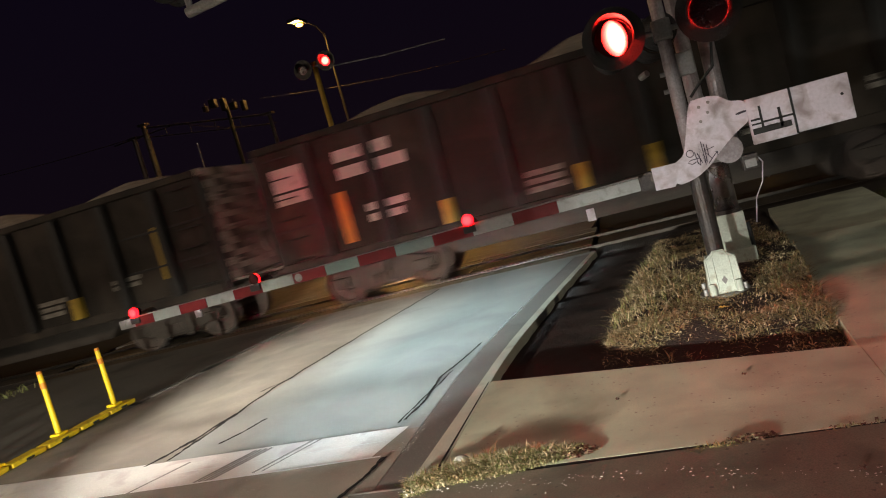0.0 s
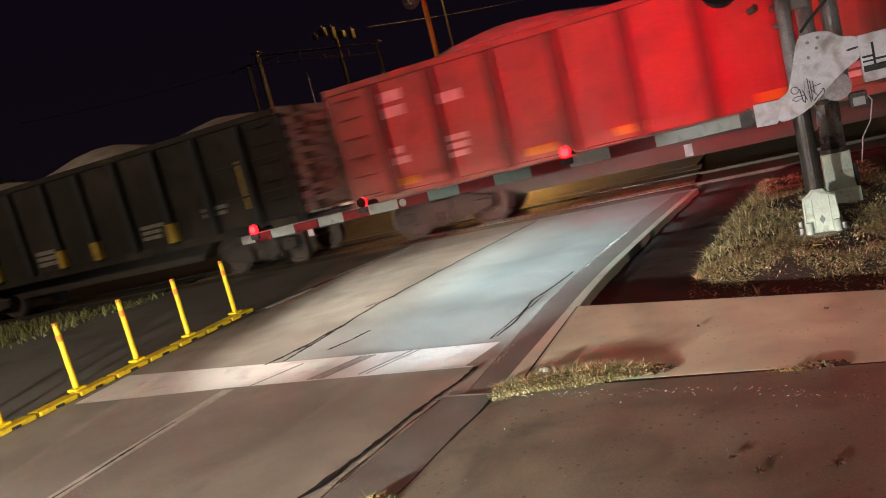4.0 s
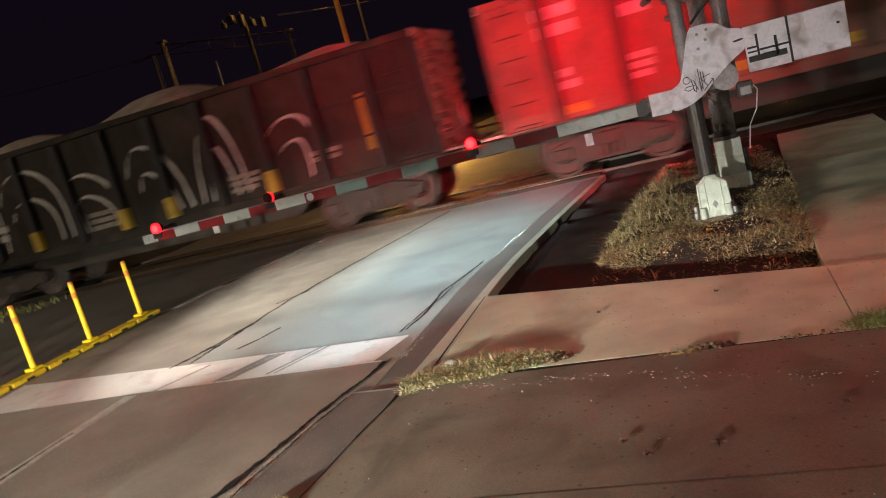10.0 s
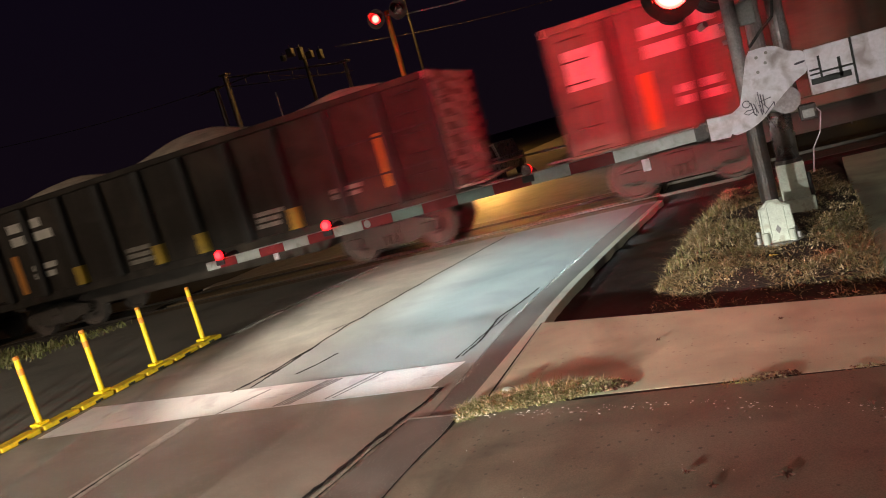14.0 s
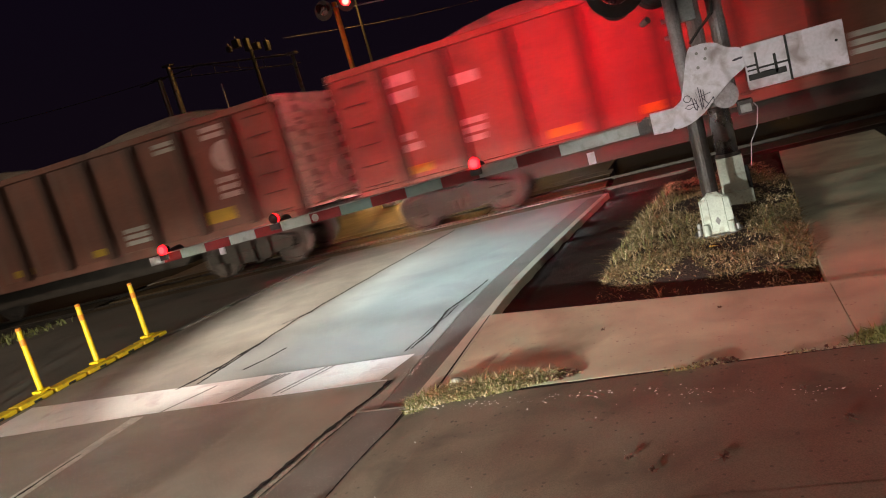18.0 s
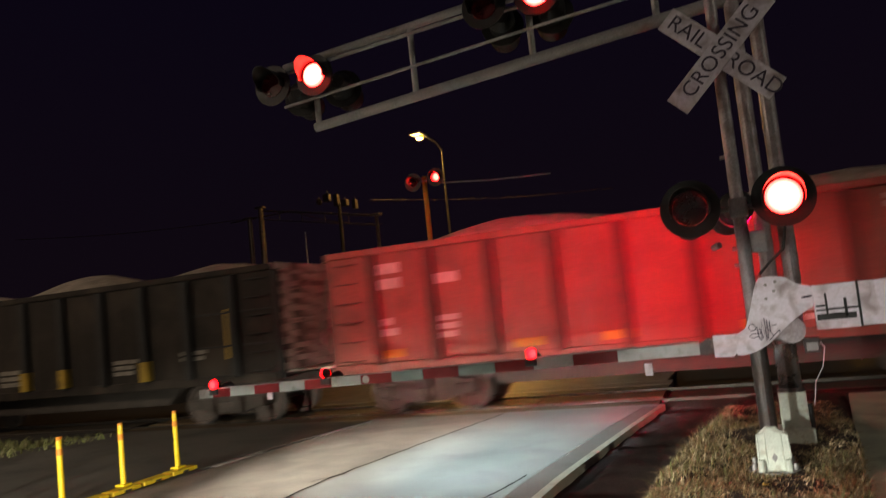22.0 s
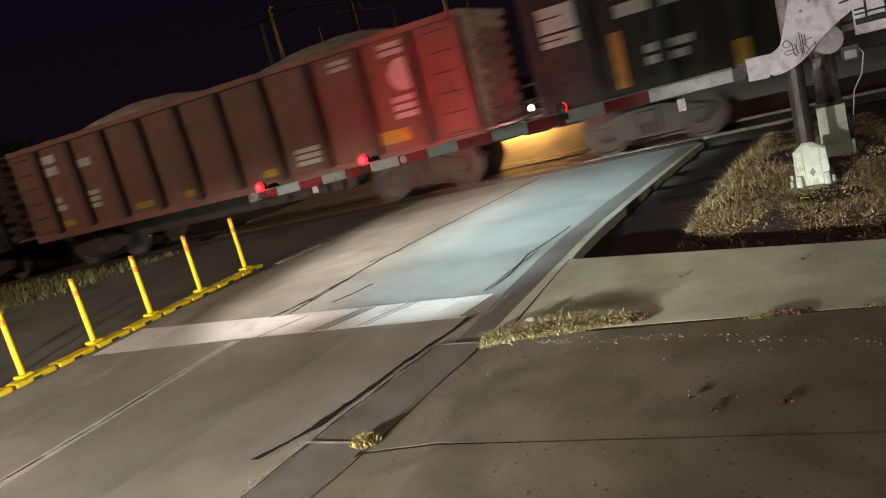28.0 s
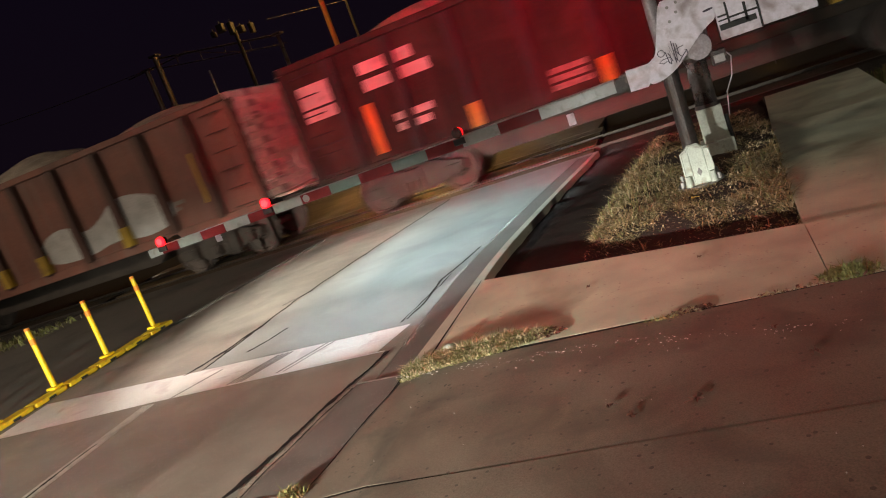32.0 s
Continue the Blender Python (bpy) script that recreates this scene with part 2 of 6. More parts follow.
GLINT_PLATE = material("reflector_white", (0.06, 0.042, 0.024), 0.35, spread=0.1, scale=20, fine=80, bump=0.05)
INK = material("black_marker", (0.03, 0.02, 0.04), 0.5, spread=0.2)
RED_TAPE = material("red_reflective_tape", (0.13, 0.01, 0.012), 0.5, spread=0.15, scale=12, fine=60, bump=0.05, spec=0.15)
WHITE_TAPE = material("white_reflective_tape", (0.24, 0.25, 0.245), 0.4, spread=0.12, scale=12, fine=60, bump=0.05, stain=(0.15, 0.15, 0.14), stain_scale=9, stain_at=(0.55, 0.72))
TEAL_TAPE = material("scuffed_green_tape", (0.09, 0.13, 0.115), 0.4, spread=0.15, scale=12, fine=60, bump=0.05)
SIGNAL_BLACK = material("signal_black", (0.006, 0.006, 0.006), 0.55, spread=0.3, scale=9, fine=60)


def lens_material(name, core, rim, radius, middle=0.0):
    """A lit red lens: hottest over the bulb, deeper red towards its rim. core and rim: colour and strength."""
    m = material(name, (0.5, 0.01, 0.01), 0.3, glow=(core[0], core[1]))
    n, l = m.node_tree.nodes, m.node_tree.links
    b = n["Principled BSDF"]
    co, off, flat, far_out, ease, mix = (n.new("ShaderNode" + k) for k in ("TexCoord", "VectorMath", "VectorMath", "VectorMath", "MapRange", "Mix"))
    off.operation, flat.operation, far_out.operation = "SUBTRACT", "MULTIPLY", "LENGTH"
    off.inputs[1].default_value, flat.inputs[1].default_value = (0, 0, middle), (1, 0, 1)
    l.new(co.outputs["Object"], off.inputs[0]), l.new(off.outputs[0], flat.inputs[0]), l.new(flat.outputs[0], far_out.inputs[0])
    ease.interpolation_type = "SMOOTHSTEP"
    ease.inputs[1].default_value, ease.inputs[2].default_value = radius * 0.45, radius * 0.95
    l.new(far_out.outputs["Value"], ease.inputs[0])
    mix.data_type = "RGBA"
    mix.inputs[6].default_value = (*[c * core[1] for c in core[0]], 1)
    mix.inputs[7].default_value = (*[c * rim[1] for c in rim[0]], 1)
    l.new(ease.outputs[0], mix.inputs[0]), l.new(mix.outputs[2], b.inputs["Emission Color"])
    b.inputs["Emission Strength"].default_value = 1.0
    return m


LIT = lens_material("lit_red_lens", ((1.0, 0.018, 0.012), 260), ((1.0, 0.005, 0.004), 120), 0.15)
LIT_BACK = material("lit_red_lens_trackside", (0.5, 0.01, 0.01), 0.3, glow=((1.0, 0.0, 0.03), 4400))
LIT_HIGH = material("lit_red_lens_overhead", (0.5, 0.01, 0.01), 0.3, glow=((1.0, 0.0, 0.04), 1300))
LIT_FAR = lens_material("lit_red_lens_far", ((1.0, 0.03, 0.02), 40), ((1.0, 0.003, 0.004), 22), 0.15)
LIT_TIP = material("lit_arm_lens_trackside", (0.5, 0.01, 0.01), 0.3, glow=((1.0, 0.0, 0.04), 12000))
LIT_REAR = material("lit_arm_lens_rear", (0.5, 0.01, 0.01), 0.3, glow=((1.0, 0.0, 0.03), 8000))
AMBER_DOT = material("amber_marker_lens", (0.6, 0.3, 0.05), 0.3, glow=((1.0, 0.42, 0.03), 12))
LIT_ARM = lens_material("lit_arm_lens", ((1.0, 0.0045, 0.005), 36), ((1.0, 0.001, 0.002), 36), 0.055, 0.045)
UNLIT = material("unlit_red_lens", (0.035, 0.003, 0.003), 0.25, spread=0.1)
SODIUM = material("sodium_lens", (0.9, 0.6, 0.2), 0.4, glow=((1.0, 0.42, 0.05), 3.0))
BEAM = material("headlight_lens", (0.9, 0.9, 0.9), 0.3, glow=((0.85, 1.0, 0.95), 60))
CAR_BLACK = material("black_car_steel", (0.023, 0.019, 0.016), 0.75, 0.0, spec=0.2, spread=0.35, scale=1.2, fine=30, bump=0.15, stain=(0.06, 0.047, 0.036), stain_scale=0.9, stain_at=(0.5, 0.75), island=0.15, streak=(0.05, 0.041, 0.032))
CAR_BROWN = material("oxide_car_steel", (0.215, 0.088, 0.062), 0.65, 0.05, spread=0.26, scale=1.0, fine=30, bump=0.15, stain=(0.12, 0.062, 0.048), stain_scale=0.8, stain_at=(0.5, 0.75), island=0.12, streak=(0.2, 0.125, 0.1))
# Post steels darker than the sides: shade on the posts put into the colour.
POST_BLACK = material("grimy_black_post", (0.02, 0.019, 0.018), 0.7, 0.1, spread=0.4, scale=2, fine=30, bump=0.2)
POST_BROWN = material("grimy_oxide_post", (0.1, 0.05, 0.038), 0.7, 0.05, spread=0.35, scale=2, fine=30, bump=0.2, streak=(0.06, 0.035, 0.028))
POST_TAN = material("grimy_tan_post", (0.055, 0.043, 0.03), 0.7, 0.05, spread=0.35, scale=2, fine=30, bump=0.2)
CAR_TAN = material("tan_car_steel", (0.13, 0.105, 0.07), 0.65, 0.05, spread=0.3, scale=1.2, fine=30, bump=0.15, stain=(0.06, 0.05, 0.04), stain_scale=0.9, stain_at=(0.5, 0.72), island=0.12, streak=(0.19, 0.16, 0.12))
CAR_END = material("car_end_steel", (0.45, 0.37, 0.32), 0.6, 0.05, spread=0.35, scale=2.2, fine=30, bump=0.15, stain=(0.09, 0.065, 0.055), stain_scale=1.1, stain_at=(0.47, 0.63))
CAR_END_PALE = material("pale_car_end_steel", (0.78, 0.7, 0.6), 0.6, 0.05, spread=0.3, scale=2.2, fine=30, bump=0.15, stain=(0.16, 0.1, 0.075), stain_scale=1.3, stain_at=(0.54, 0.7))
CAR_UNDER = material("bogie_steel", (0.05, 0.041, 0.034), 0.6, 0.2, spread=0.45, scale=5, fine=40, bump=0.3, spec=0.4)
WHEEL = material("wheel_steel", (0.085, 0.066, 0.056), 0.65, 0.1, spread=0.5, scale=4, fine=40, bump=0.2, spec=0.3)
TREAD = material("polished_tread", (0.14, 0.125, 0.115), 0.45, 0.5, spread=0.2)
LOAD = material("grey_rock_load", (0.42, 0.36, 0.28), 0.95, spread=0.4, scale=3, fine=25, bump=1.0, depth=0.05)
DECAL = material("white_lettering", (0.5, 0.48, 0.44), 0.6, spread=0.15, scale=3, fine=30, stain=(0.3, 0.27, 0.24), stain_scale=4, stain_at=(0.55, 0.75))
DECAL_YELLOW = material("yellow_marking", (0.42, 0.27, 0.025), 0.6, spread=0.2, scale=3, fine=30, stain=(0.2, 0.13, 0.03), stain_scale=4, stain_at=(0.55, 0.75))
DECAL_FAINT = material("worn_lettering", (0.24, 0.22, 0.19), 0.65, spread=0.3, scale=5, fine=30, stain=(0.1, 0.085, 0.07), stain_scale=6, stain_at=(0.48, 0.66))
DECAL_ORANGE = material("orange_marking", (0.46, 0.18, 0.025), 0.6, spread=0.2, scale=3, fine=30)
GRAFFITI = material("spray_paint", (0.5, 0.5, 0.48), 0.6, spread=0.3, scale=3, fine=30)
STRAW = material("pale_straw", (0.64, 0.53, 0.35), 0.8, spread=0.35, scale=9, fine=40, bump=0)
LITTER = material("brown_litter", (0.23, 0.165, 0.095), 0.85, spread=0.45, scale=9, fine=40, bump=0)
GRASS_DRY = material("dry_grass", (0.34, 0.22, 0.1), 0.8, spread=0.45, scale=9, fine=40, bump=0)
GRASS_GREEN = material("green_grass", (0.22, 0.235, 0.08), 0.8, spread=0.4, scale=9, fine=40, bump=0)
OLIVE = material("olive_litter", (0.24, 0.22, 0.1), 0.85, spread=0.4, scale=9, fine=40, bump=0)
LEAF = material("fallen_leaf", (0.11, 0.042, 0.028), 0.7, spread=0.4, scale=30, fine=90)
LEAF_YELLOW = material("yellow_leaf", (0.5, 0.33, 0.06), 0.7, spread=0.4, scale=30, fine=90)
GLINT = material("white_grit", (0.7, 0.67, 0.64), 0.35, spread=0.2)
STONE = material("pale_stone", (0.42, 0.4, 0.36), 0.8, spread=0.2, scale=20, fine=80)
WOOD = material("creosoted_pole", (0.05, 0.035, 0.025), 0.85, spread=0.4, scale=6, fine=50)
FOLIAGE = material("dark_foliage", (0.03, 0.04, 0.02), 0.9, spread=0.5, scale=2, fine=20, bump=0)
CAR_PAINT = material("vehicle_paint", (0.08, 0.08, 0.09), 0.3, 0.3, spread=0.1)
GLASS_DARK = material("vehicle_glass", (0.01, 0.01, 0.012), 0.08, spread=0.05, bump=0)

# ---- mesh helpers ----


def thing(name, label, category, m=None, group="", kind=""):
    ob = new(name)
    ob.empty_display_size = 0.1
    if m is not None:
        ob.matrix_world = m
    return tagged(ob, label, category, group, kind)


def part(name, bm, mat, parent=None, label="", smooth=False, mats=()):
    me = bpy.data.meshes.new(name)
    bmesh.ops.recalc_face_normals(bm, faces=bm.faces)
    bm.to_mesh(me)
    bm.free()
    for q in (mat, *mats):
        me.materials.append(q)
    if smooth:
        me.polygons.foreach_set("use_smooth", [True] * len(me.polygons))
    ob = new(name, me)
    if parent is not None:
        ob.parent = parent
    if label:
        ob["label"] = label
    return ob


def again(ob, m, parent=None):
    """Another part on the same mesh."""
    o = new(ob.name.split(".")[0], ob.data)
    o.parent = parent if parent is not None else ob.parent
    o.matrix_basis = m
    if "label" in ob:
        o["label"] = ob["label"]
    return o


def block(bm, x0, x1, y0, y1, z0, z1, bevel=0.0, mat=0):
    n0 = len(bm.faces)
    v = [bm.verts.new((x, y, z)) for x in (x0, x1) for y in (y0, y1) for z in (z0, z1)]
    quads = [(0, 1, 3, 2), (4, 6, 7, 5), (0, 4, 5, 1), (2, 3, 7, 6), (0, 2, 6, 4), (1, 5, 7, 3)]
    fs = [bm.faces.new([v[i] for i in q]) for q in quads]
    for f in fs:
        f.material_index = mat
    if bevel:
        es = list({e for f in fs for e in f.edges})
        bmesh.ops.bevel(bm, geom=es, offset=bevel, segments=2, affect="EDGES", profile=0.6)
    return bm


def tube(bm, a, b, r0, r1=None, seg=12, caps=True, mat=0):
    a, b = Vector(a), Vector(b)
    r1 = r0 if r1 is None else r1
    axis = (b - a).normalized()
    side = axis.orthogonal().normalized()
    other = axis.cross(side)
    rings = []
    for c, r in ((a, r0), (b, r1)):
        rings.append([bm.verts.new(c + r * (math.cos(2 * math.pi * i / seg) * side + math.sin(2 * math.pi * i / seg) * other)) for i in range(seg)])
    for i in range(seg):
        bm.faces.new((rings[0][i], rings[0][(i + 1) % seg], rings[1][(i + 1) % seg], rings[1][i])).material_index = mat
    if caps:
        bm.faces.new(rings[0][::-1]).material_index = mat
        bm.faces.new(rings[1]).material_index = mat
    return bm


def pipe(bm, points, r, seg=8):
    for a, b in zip(points, points[1:]):
        tube(bm, a, b, r, seg=seg)
    return bm


def plate(bm, outline, y0, y1, bevel=0.0):
    """An outline in x and z, thick from y0 to y1."""
    a = [bm.verts.new((x, y0, z)) for x, z in outline]
    b = [bm.verts.new((x, y1, z)) for x, z in outline]
    fs = [bm.faces.new(a), bm.faces.new(b[::-1])]
    for i in range(len(a)):
        fs.append(bm.faces.new((a[i], b[i], b[(i + 1) % len(a)], a[(i + 1) % len(a)])))
    if bevel:
        bmesh.ops.bevel(bm, geom=list(fs[0].edges) + list(fs[1].edges), offset=bevel, segments=2, affect="EDGES")
    return bm


def slab(bm, corners, z0, z1, bevel=0.0):
    """A flat piece from its corners in plan, z1 its top; z may follow the ground by a function."""
    lo, hi = (z0 if callable(z0) else (lambda x, y: z0)), (z1 if callable(z1) else (lambda x, y: z1))
    a = [bm.verts.new((x, y, lo(x, y))) for x, y in corners]
    b = [bm.verts.new((x, y, hi(x, y))) for x, y in corners]
    top = bm.faces.new(b)
    bm.faces.new(a[::-1])
    for i in range(len(a)):
        bm.faces.new((a[i], a[(i + 1) % len(a)], b[(i + 1) % len(a)], b[i]))
    if bevel:
        bmesh.ops.bevel(bm, geom=list(top.edges), offset=bevel, segments=2, affect="EDGES")
    return bm


def sheet(bm, corners, z):
    """A coat of paint or tar: one flat face, lying a hair above the ground."""
    bm.faces.new([bm.verts.new((x, y, lay(y) + z)) for x, y in corners])
    return bm


def disc(bm, c, r, y0, y1, seg=24, mat=0):
    return tube(bm, (c[0], y0, c[1]), (c[0], y1, c[1]), r, seg=seg, mat=mat)


def lay(y):
    """Height of the road along its length: level up to the signal, then falling gently to the tracks."""
    q = min(max((y + 0.8) / 7.2, 0.0), 1.0)
    return -0.27 * (q ** 1.25)


B = bmesh.new

# ---- ground, road, pavement ----
TURN, RAIL_Y, RAIL_Z = 1.5, 8.12, -0.27
TRACK = pose(0, 0, 0, 0, 0, TURN) @ pose(0, RAIL_Y, RAIL_Z)


def veer(y):
    """How far the kerb side of the lane has bent away by there."""
    return 0.05 * max(0.0, y + 0.4)


STEPS = [-60, -20, -8, -4, -2, -0.8, 0, 0.5, 1.0, 1.5, 2, 2.5, 3, 3.5, 4, 4.5, 5, 5.8, 6.3]


def strip(name, x0, x1, y0, y1, thick, lift, mat, label, cols=1, category="", wavy=0.0, lean0=0.0, lean1=0.0, bend0=0.0, bend1=0.0):
    """A ribbon of road surface that follows the fall of the road."""
    ys = [y0] + [y for y in STEPS if y0 < y < y1] + [y1]
    bm = B()
    rows = []
    for y in ys:
        row = []
        for i in range(cols + 1):
            x = x0 + lean0 * (y - y0) + (x1 - x0 + (lean1 - lean0) * (y - y0)) * i / cols
            w = wavy * (noise.noise((y * 1.7, x0, 0)) if i in (0, cols) else 0)
            w += veer(y) * (bend0 + (bend1 - bend0) * i / cols)
            row.append((x + w, y, lay(y) + lift))
        rows.append(row)
    top = [[bm.verts.new(p) for p in row] for row in rows]
    low = [[bm.verts.new((p[0], p[1], p[2] - thick)) for p in row] for row in rows]
    for a, b, c, d in zip(top, top[1:], low, low[1:]):
        for i in range(cols):
            bm.faces.new((a[i], a[i + 1], b[i + 1], b[i]))
            bm.faces.new((c[i], d[i], d[i + 1], c[i + 1]))
        bm.faces.new((a[0], b[0], d[0], c[0]))
        bm.faces.new((a[-1], c[-1], d[-1], b[-1]))
    for t, l in ((top[0], low[0]), (top[-1], low[-1])):
        for i in range(cols):
            bm.faces.new((t[i], l[i], l[i + 1], t[i + 1]))
    return tagged(part(name, bm, mat), label, category or name, kind="structure")


bm = B()
gx = [-900, -300, -120, -60, -30, -20, -14, -8, -4, -1.8, 1, 3, 6, 10, 20, 60, 120, 300, 900]
gy = [-200, -60, -20, -8, -4, -1, 0, 1, 2, 3, 4, 5, 6.3, 9, 12, 16, 25, 60, 150, 400, 1200]
grid = [[bm.verts.new((x, y, lay(y) - (0.22 if 6 < y < 11 else 0.03 if y > 11 else 0.1))) for x in gx] for y in gy]
for a, b in zip(grid, grid[1:]):
    for i in range(len(gx) - 1):
        bm.faces.new((a[i], a[i + 1], b[i + 1], b[i]))
tagged(part("ground", bm, GROUND), "dark bare ground that reaches the horizon", "ground", kind="structure")

strip("road", -7.12, -2.28, -60, -1.95, 0.08, 0.0, ASPHALT, "worn brownish asphalt lane behind the stop line", 4, "road")
strip("road_brown_half", -7.12, -4.705, -1.95, 6.35, 0.08, 0.0, ASPHALT, "worn brownish asphalt half of the lane before the tracks", 3, "road", lean1=0.025)
strip("road_grey_half", -4.705, -2.28, -1.95, 6.35, 0.08, 0.0, LANE, "smoother grey asphalt half of the lane before the tracks", 3, "road", lean0=0.025, bend1=1.0)
strip("road_oncoming", -14.2, -7.32, -60, 6.35, 0.08, -0.004, ASPHALT_DARK, "dark asphalt lanes beyond the yellow separator", 4, "road")
strip("gutter", -2.275, -1.955, -60, 6.35, 0.08, -0.002, GUTTER, "dark patched asphalt gutter beside the kerb", 1, "gutter", bend0=1.0, bend1=1.0)
strip("kerb", -1.95, -1.86, -3.05, 6.2, 0.14, 0.035, KERB, "pale concrete kerb edging the lane", 1, "kerb", bend0=1.0, bend1=1.0)
strip("separator_base", -7.315, -7.125, -60, 0.95, 0.08, -0.002, ASPHALT_DARK, "asphalt under the yellow lane separator", 1, "road")
strip("lane_edge_line", -7.2, -7.1, 1.25, 2.4, 0.006, 0.006, FADED, "faded white edge line past the separator", 1, "road marking")
strip("lane_line", -4.93, -4.8, -14, -2.35, 0.006, 0.0055, FADED, "faded pale lane line on asphalt", 1, "road marking", 0.03)

# Beside the driveway the gutter widens into a smooth pan, with a broken asphalt edge along it.
pan = [(-2.42, -2.98, -2.02), (-2.46, -3.4, -2.05), (-2.53, -3.9, -2.1), (-2.6, -4.4, -2.16), (-2.66, -5.2, -2.24), (-2.74, -6.6, -2.34), (-2.9, -12.0, -2.36)]
for nm, mat, z, label in (("gutter_pan", GUTTER, 0.007, "smooth grey gutter pan beside the driveway"), ("broken_edge", AGGREGATE, 0.004, "crumbled asphalt edge with bare pale aggregate")):
    bm = B()
    rows = []
    for k in range(len(pan) - 1):
        (a0, y0, b0), (a1, y1, b1) = pan[k], pan[k + 1]
        n = 12 if y1 > -7 else 4
        for q in range(n):
            u = q / n
            y = y0 + (y1 - y0) * u
            a, b = a0 + (a1 - a0) * u, b0 + (b1 - b0) * u
            rag = 0.012 * noise.noise((y * 23, 0, 1)) + 0.008 * noise.noise((y * 61, 0, 5))
            if nm == "broken_edge":
                a, b = a - 0.07 - 0.06 * abs(noise.noise((y * 2.3, 4, 0))) + rag, a + 0.03
            else:
                a += rag
            rows.append((bm.verts.new((a, y, z)), bm.verts.new((b, y, z))))
    for (p, q), (u, w) in zip(rows, rows[1:]):
        bm.faces.new((p, q, w, u))
    tagged(part(nm, bm, mat), label, "gutter", kind="structure")

# Far side of the crossing.
for nm, x0, x1, mat in (("far_road", -14.2, -1.9, ASPHALT),):
    bm = B()
    slab(bm, [(x0, 9.9), (x1, 10.25), (x1 + 1.5, 90), (x0 - 1.5, 90)], -0.38, -0.275)
    tagged(part(nm, bm, mat), "dark asphalt road beyond the tracks", "road", kind="structure")

# Stop line: a worn white bar.
stop = B()
sheet(stop, [(-6.98, -2.28), (-4.86, -2.3), (-2.5, -2.42), (-2.38, -1.9), (-4.8, -1.72), (-7.02, -1.5)], 0.004)
tagged(part("stop_line", stop, STRIPE), "worn white stop line across the lane", "road marking", kind="structure")
# Thin lines, whiter than the rest of the bar.
bm = B()
sheet(bm, [(-4.84, -2.31), (-3.6, -2.372), (-2.42, -2.437), (-2.42, -2.415), (-3.6, -2.35), (-4.84, -2.29)], 0.007)
sheet(bm, [(-4.4, -2.06), (-3.4, -2.11), (-2.44, -2.15), (-2.44, -2.139), (-3.4, -2.1), (-4.4, -2.045)], 0.007)
tagged(part("stop_line_edge", bm, THIN_LINE_WHITE), "bright thin white lines along the stop line", "road marking", kind="structure")
for x0, w in ((-4.65, 0.03), (-4.02, 0.035), (-3.97, 0.03), (-3.92, 0.035), (-3.87, 0.03), (-3.5, 0.03), (-3.42, 0.02)):
    bm = B()
    sheet(bm, [(x0, -2.33), (x0 + w, -2.34), (x0 + 0.27 + w, -1.86), (x0 + 0.27, -1.84)], 0.008)
    tagged(part("tyre_mark", bm, SCUFF), "faint grey tyre mark over the stop line", "tyre mark", kind="structure")


def crack(points, width, mat=TAR, label="tar-sealed crack in the asphalt", lift=0.006):
    """An uneven dark band along a line on the road."""
    bm = B()
    dense = []
    for (x0, y0), (x1, y1) in zip(points, points[1:]):
        n = max(2, int(math.hypot(x1 - x0, y1 - y0) / 0.035))
        dense += [(x0 + (x1 - x0) * i / n, y0 + (y1 - y0) * i / n) for i in range(n)]
    dense.append(points[-1])
    left, right = [], []
    for i, (x, y) in enumerate(dense):
        w = width * (0.35 + 0.9 * abs(noise.noise((x * 3, y * 5, 1.3)))) + 0.004
        w *= 1 + 0.9 * noise.noise((x * 31, y * 37, 2.2))
        off = 0.03 * noise.noise((x * 2, y * 2.5, 4)) + 0.25 * width * noise.noise((x * 19, y * 23, 8))
        left.append(bm.verts.new((x - w + off, y, lay(y) + lift)))
        right.append(bm.verts.new((x + w + off, y, lay(y) + lift)))
    for i in range(len(dense) - 1):
        bm.faces.new((left[i], right[i], right[i + 1], left[i + 1]))
    return tagged(part("road_crack", bm, mat), label, "crack", kind="structure")


crack([(-4.72, -1.7), (-4.66, -0.9), (-4.7, 0.3), (-4.64, 1.6), (-4.6, 3), (-4.55, 4.6), (-4.5, 6.2)], 0.026)
crack([(-4.9, -1.75), (-4.74, -1.2), (-4.68, -0.6)], 0.028)
crack([(-4.3, -1.5), (-4.18, -1.25), (-4.1, -1.0)], 0.025)
crack([(-4.82, 0.15), (-4.72, 0.42), (-4.62, 0.6)], 0.022)
crack([(-2.46, -1.75), (-2.43, -1.25), (-2.45, -0.75), (-2.36, -0.25), (-2.3, 0.35)], 0.017)
crack([(-2.5, -1.8), (-2.48, -1.35), (-2.4, -0.95), (-2.37, -0.6)], 0.008)
crack([(-2.38, -2.45), (-2.42, -2.75), (-2.51, -3.14), (-2.6, -3.63), (-2.68, -4.14), (-2.86, -4.5)], 0.026, lift=0.0095)
crack([(-2.42, -3.05), (-2.5, -3.5), (-2.56, -3.95), (-2.6, -4.35), (-2.68, -5.2)], 0.003, lift=0.0115)
crack([(-4.87, -3.0), (-4.9, -3.35), (-4.86, -3.9), (-4.9, -5.0)], 0.012)
crack([(-2.02, -3.1), (-2.06, -3.5), (-2.11, -4.0), (-2.16, -4.5), (-2.24, -5.3), (-2.34, -6.6)], 0.003, label="dark joint between gutter and driveway", lift=0.0135)
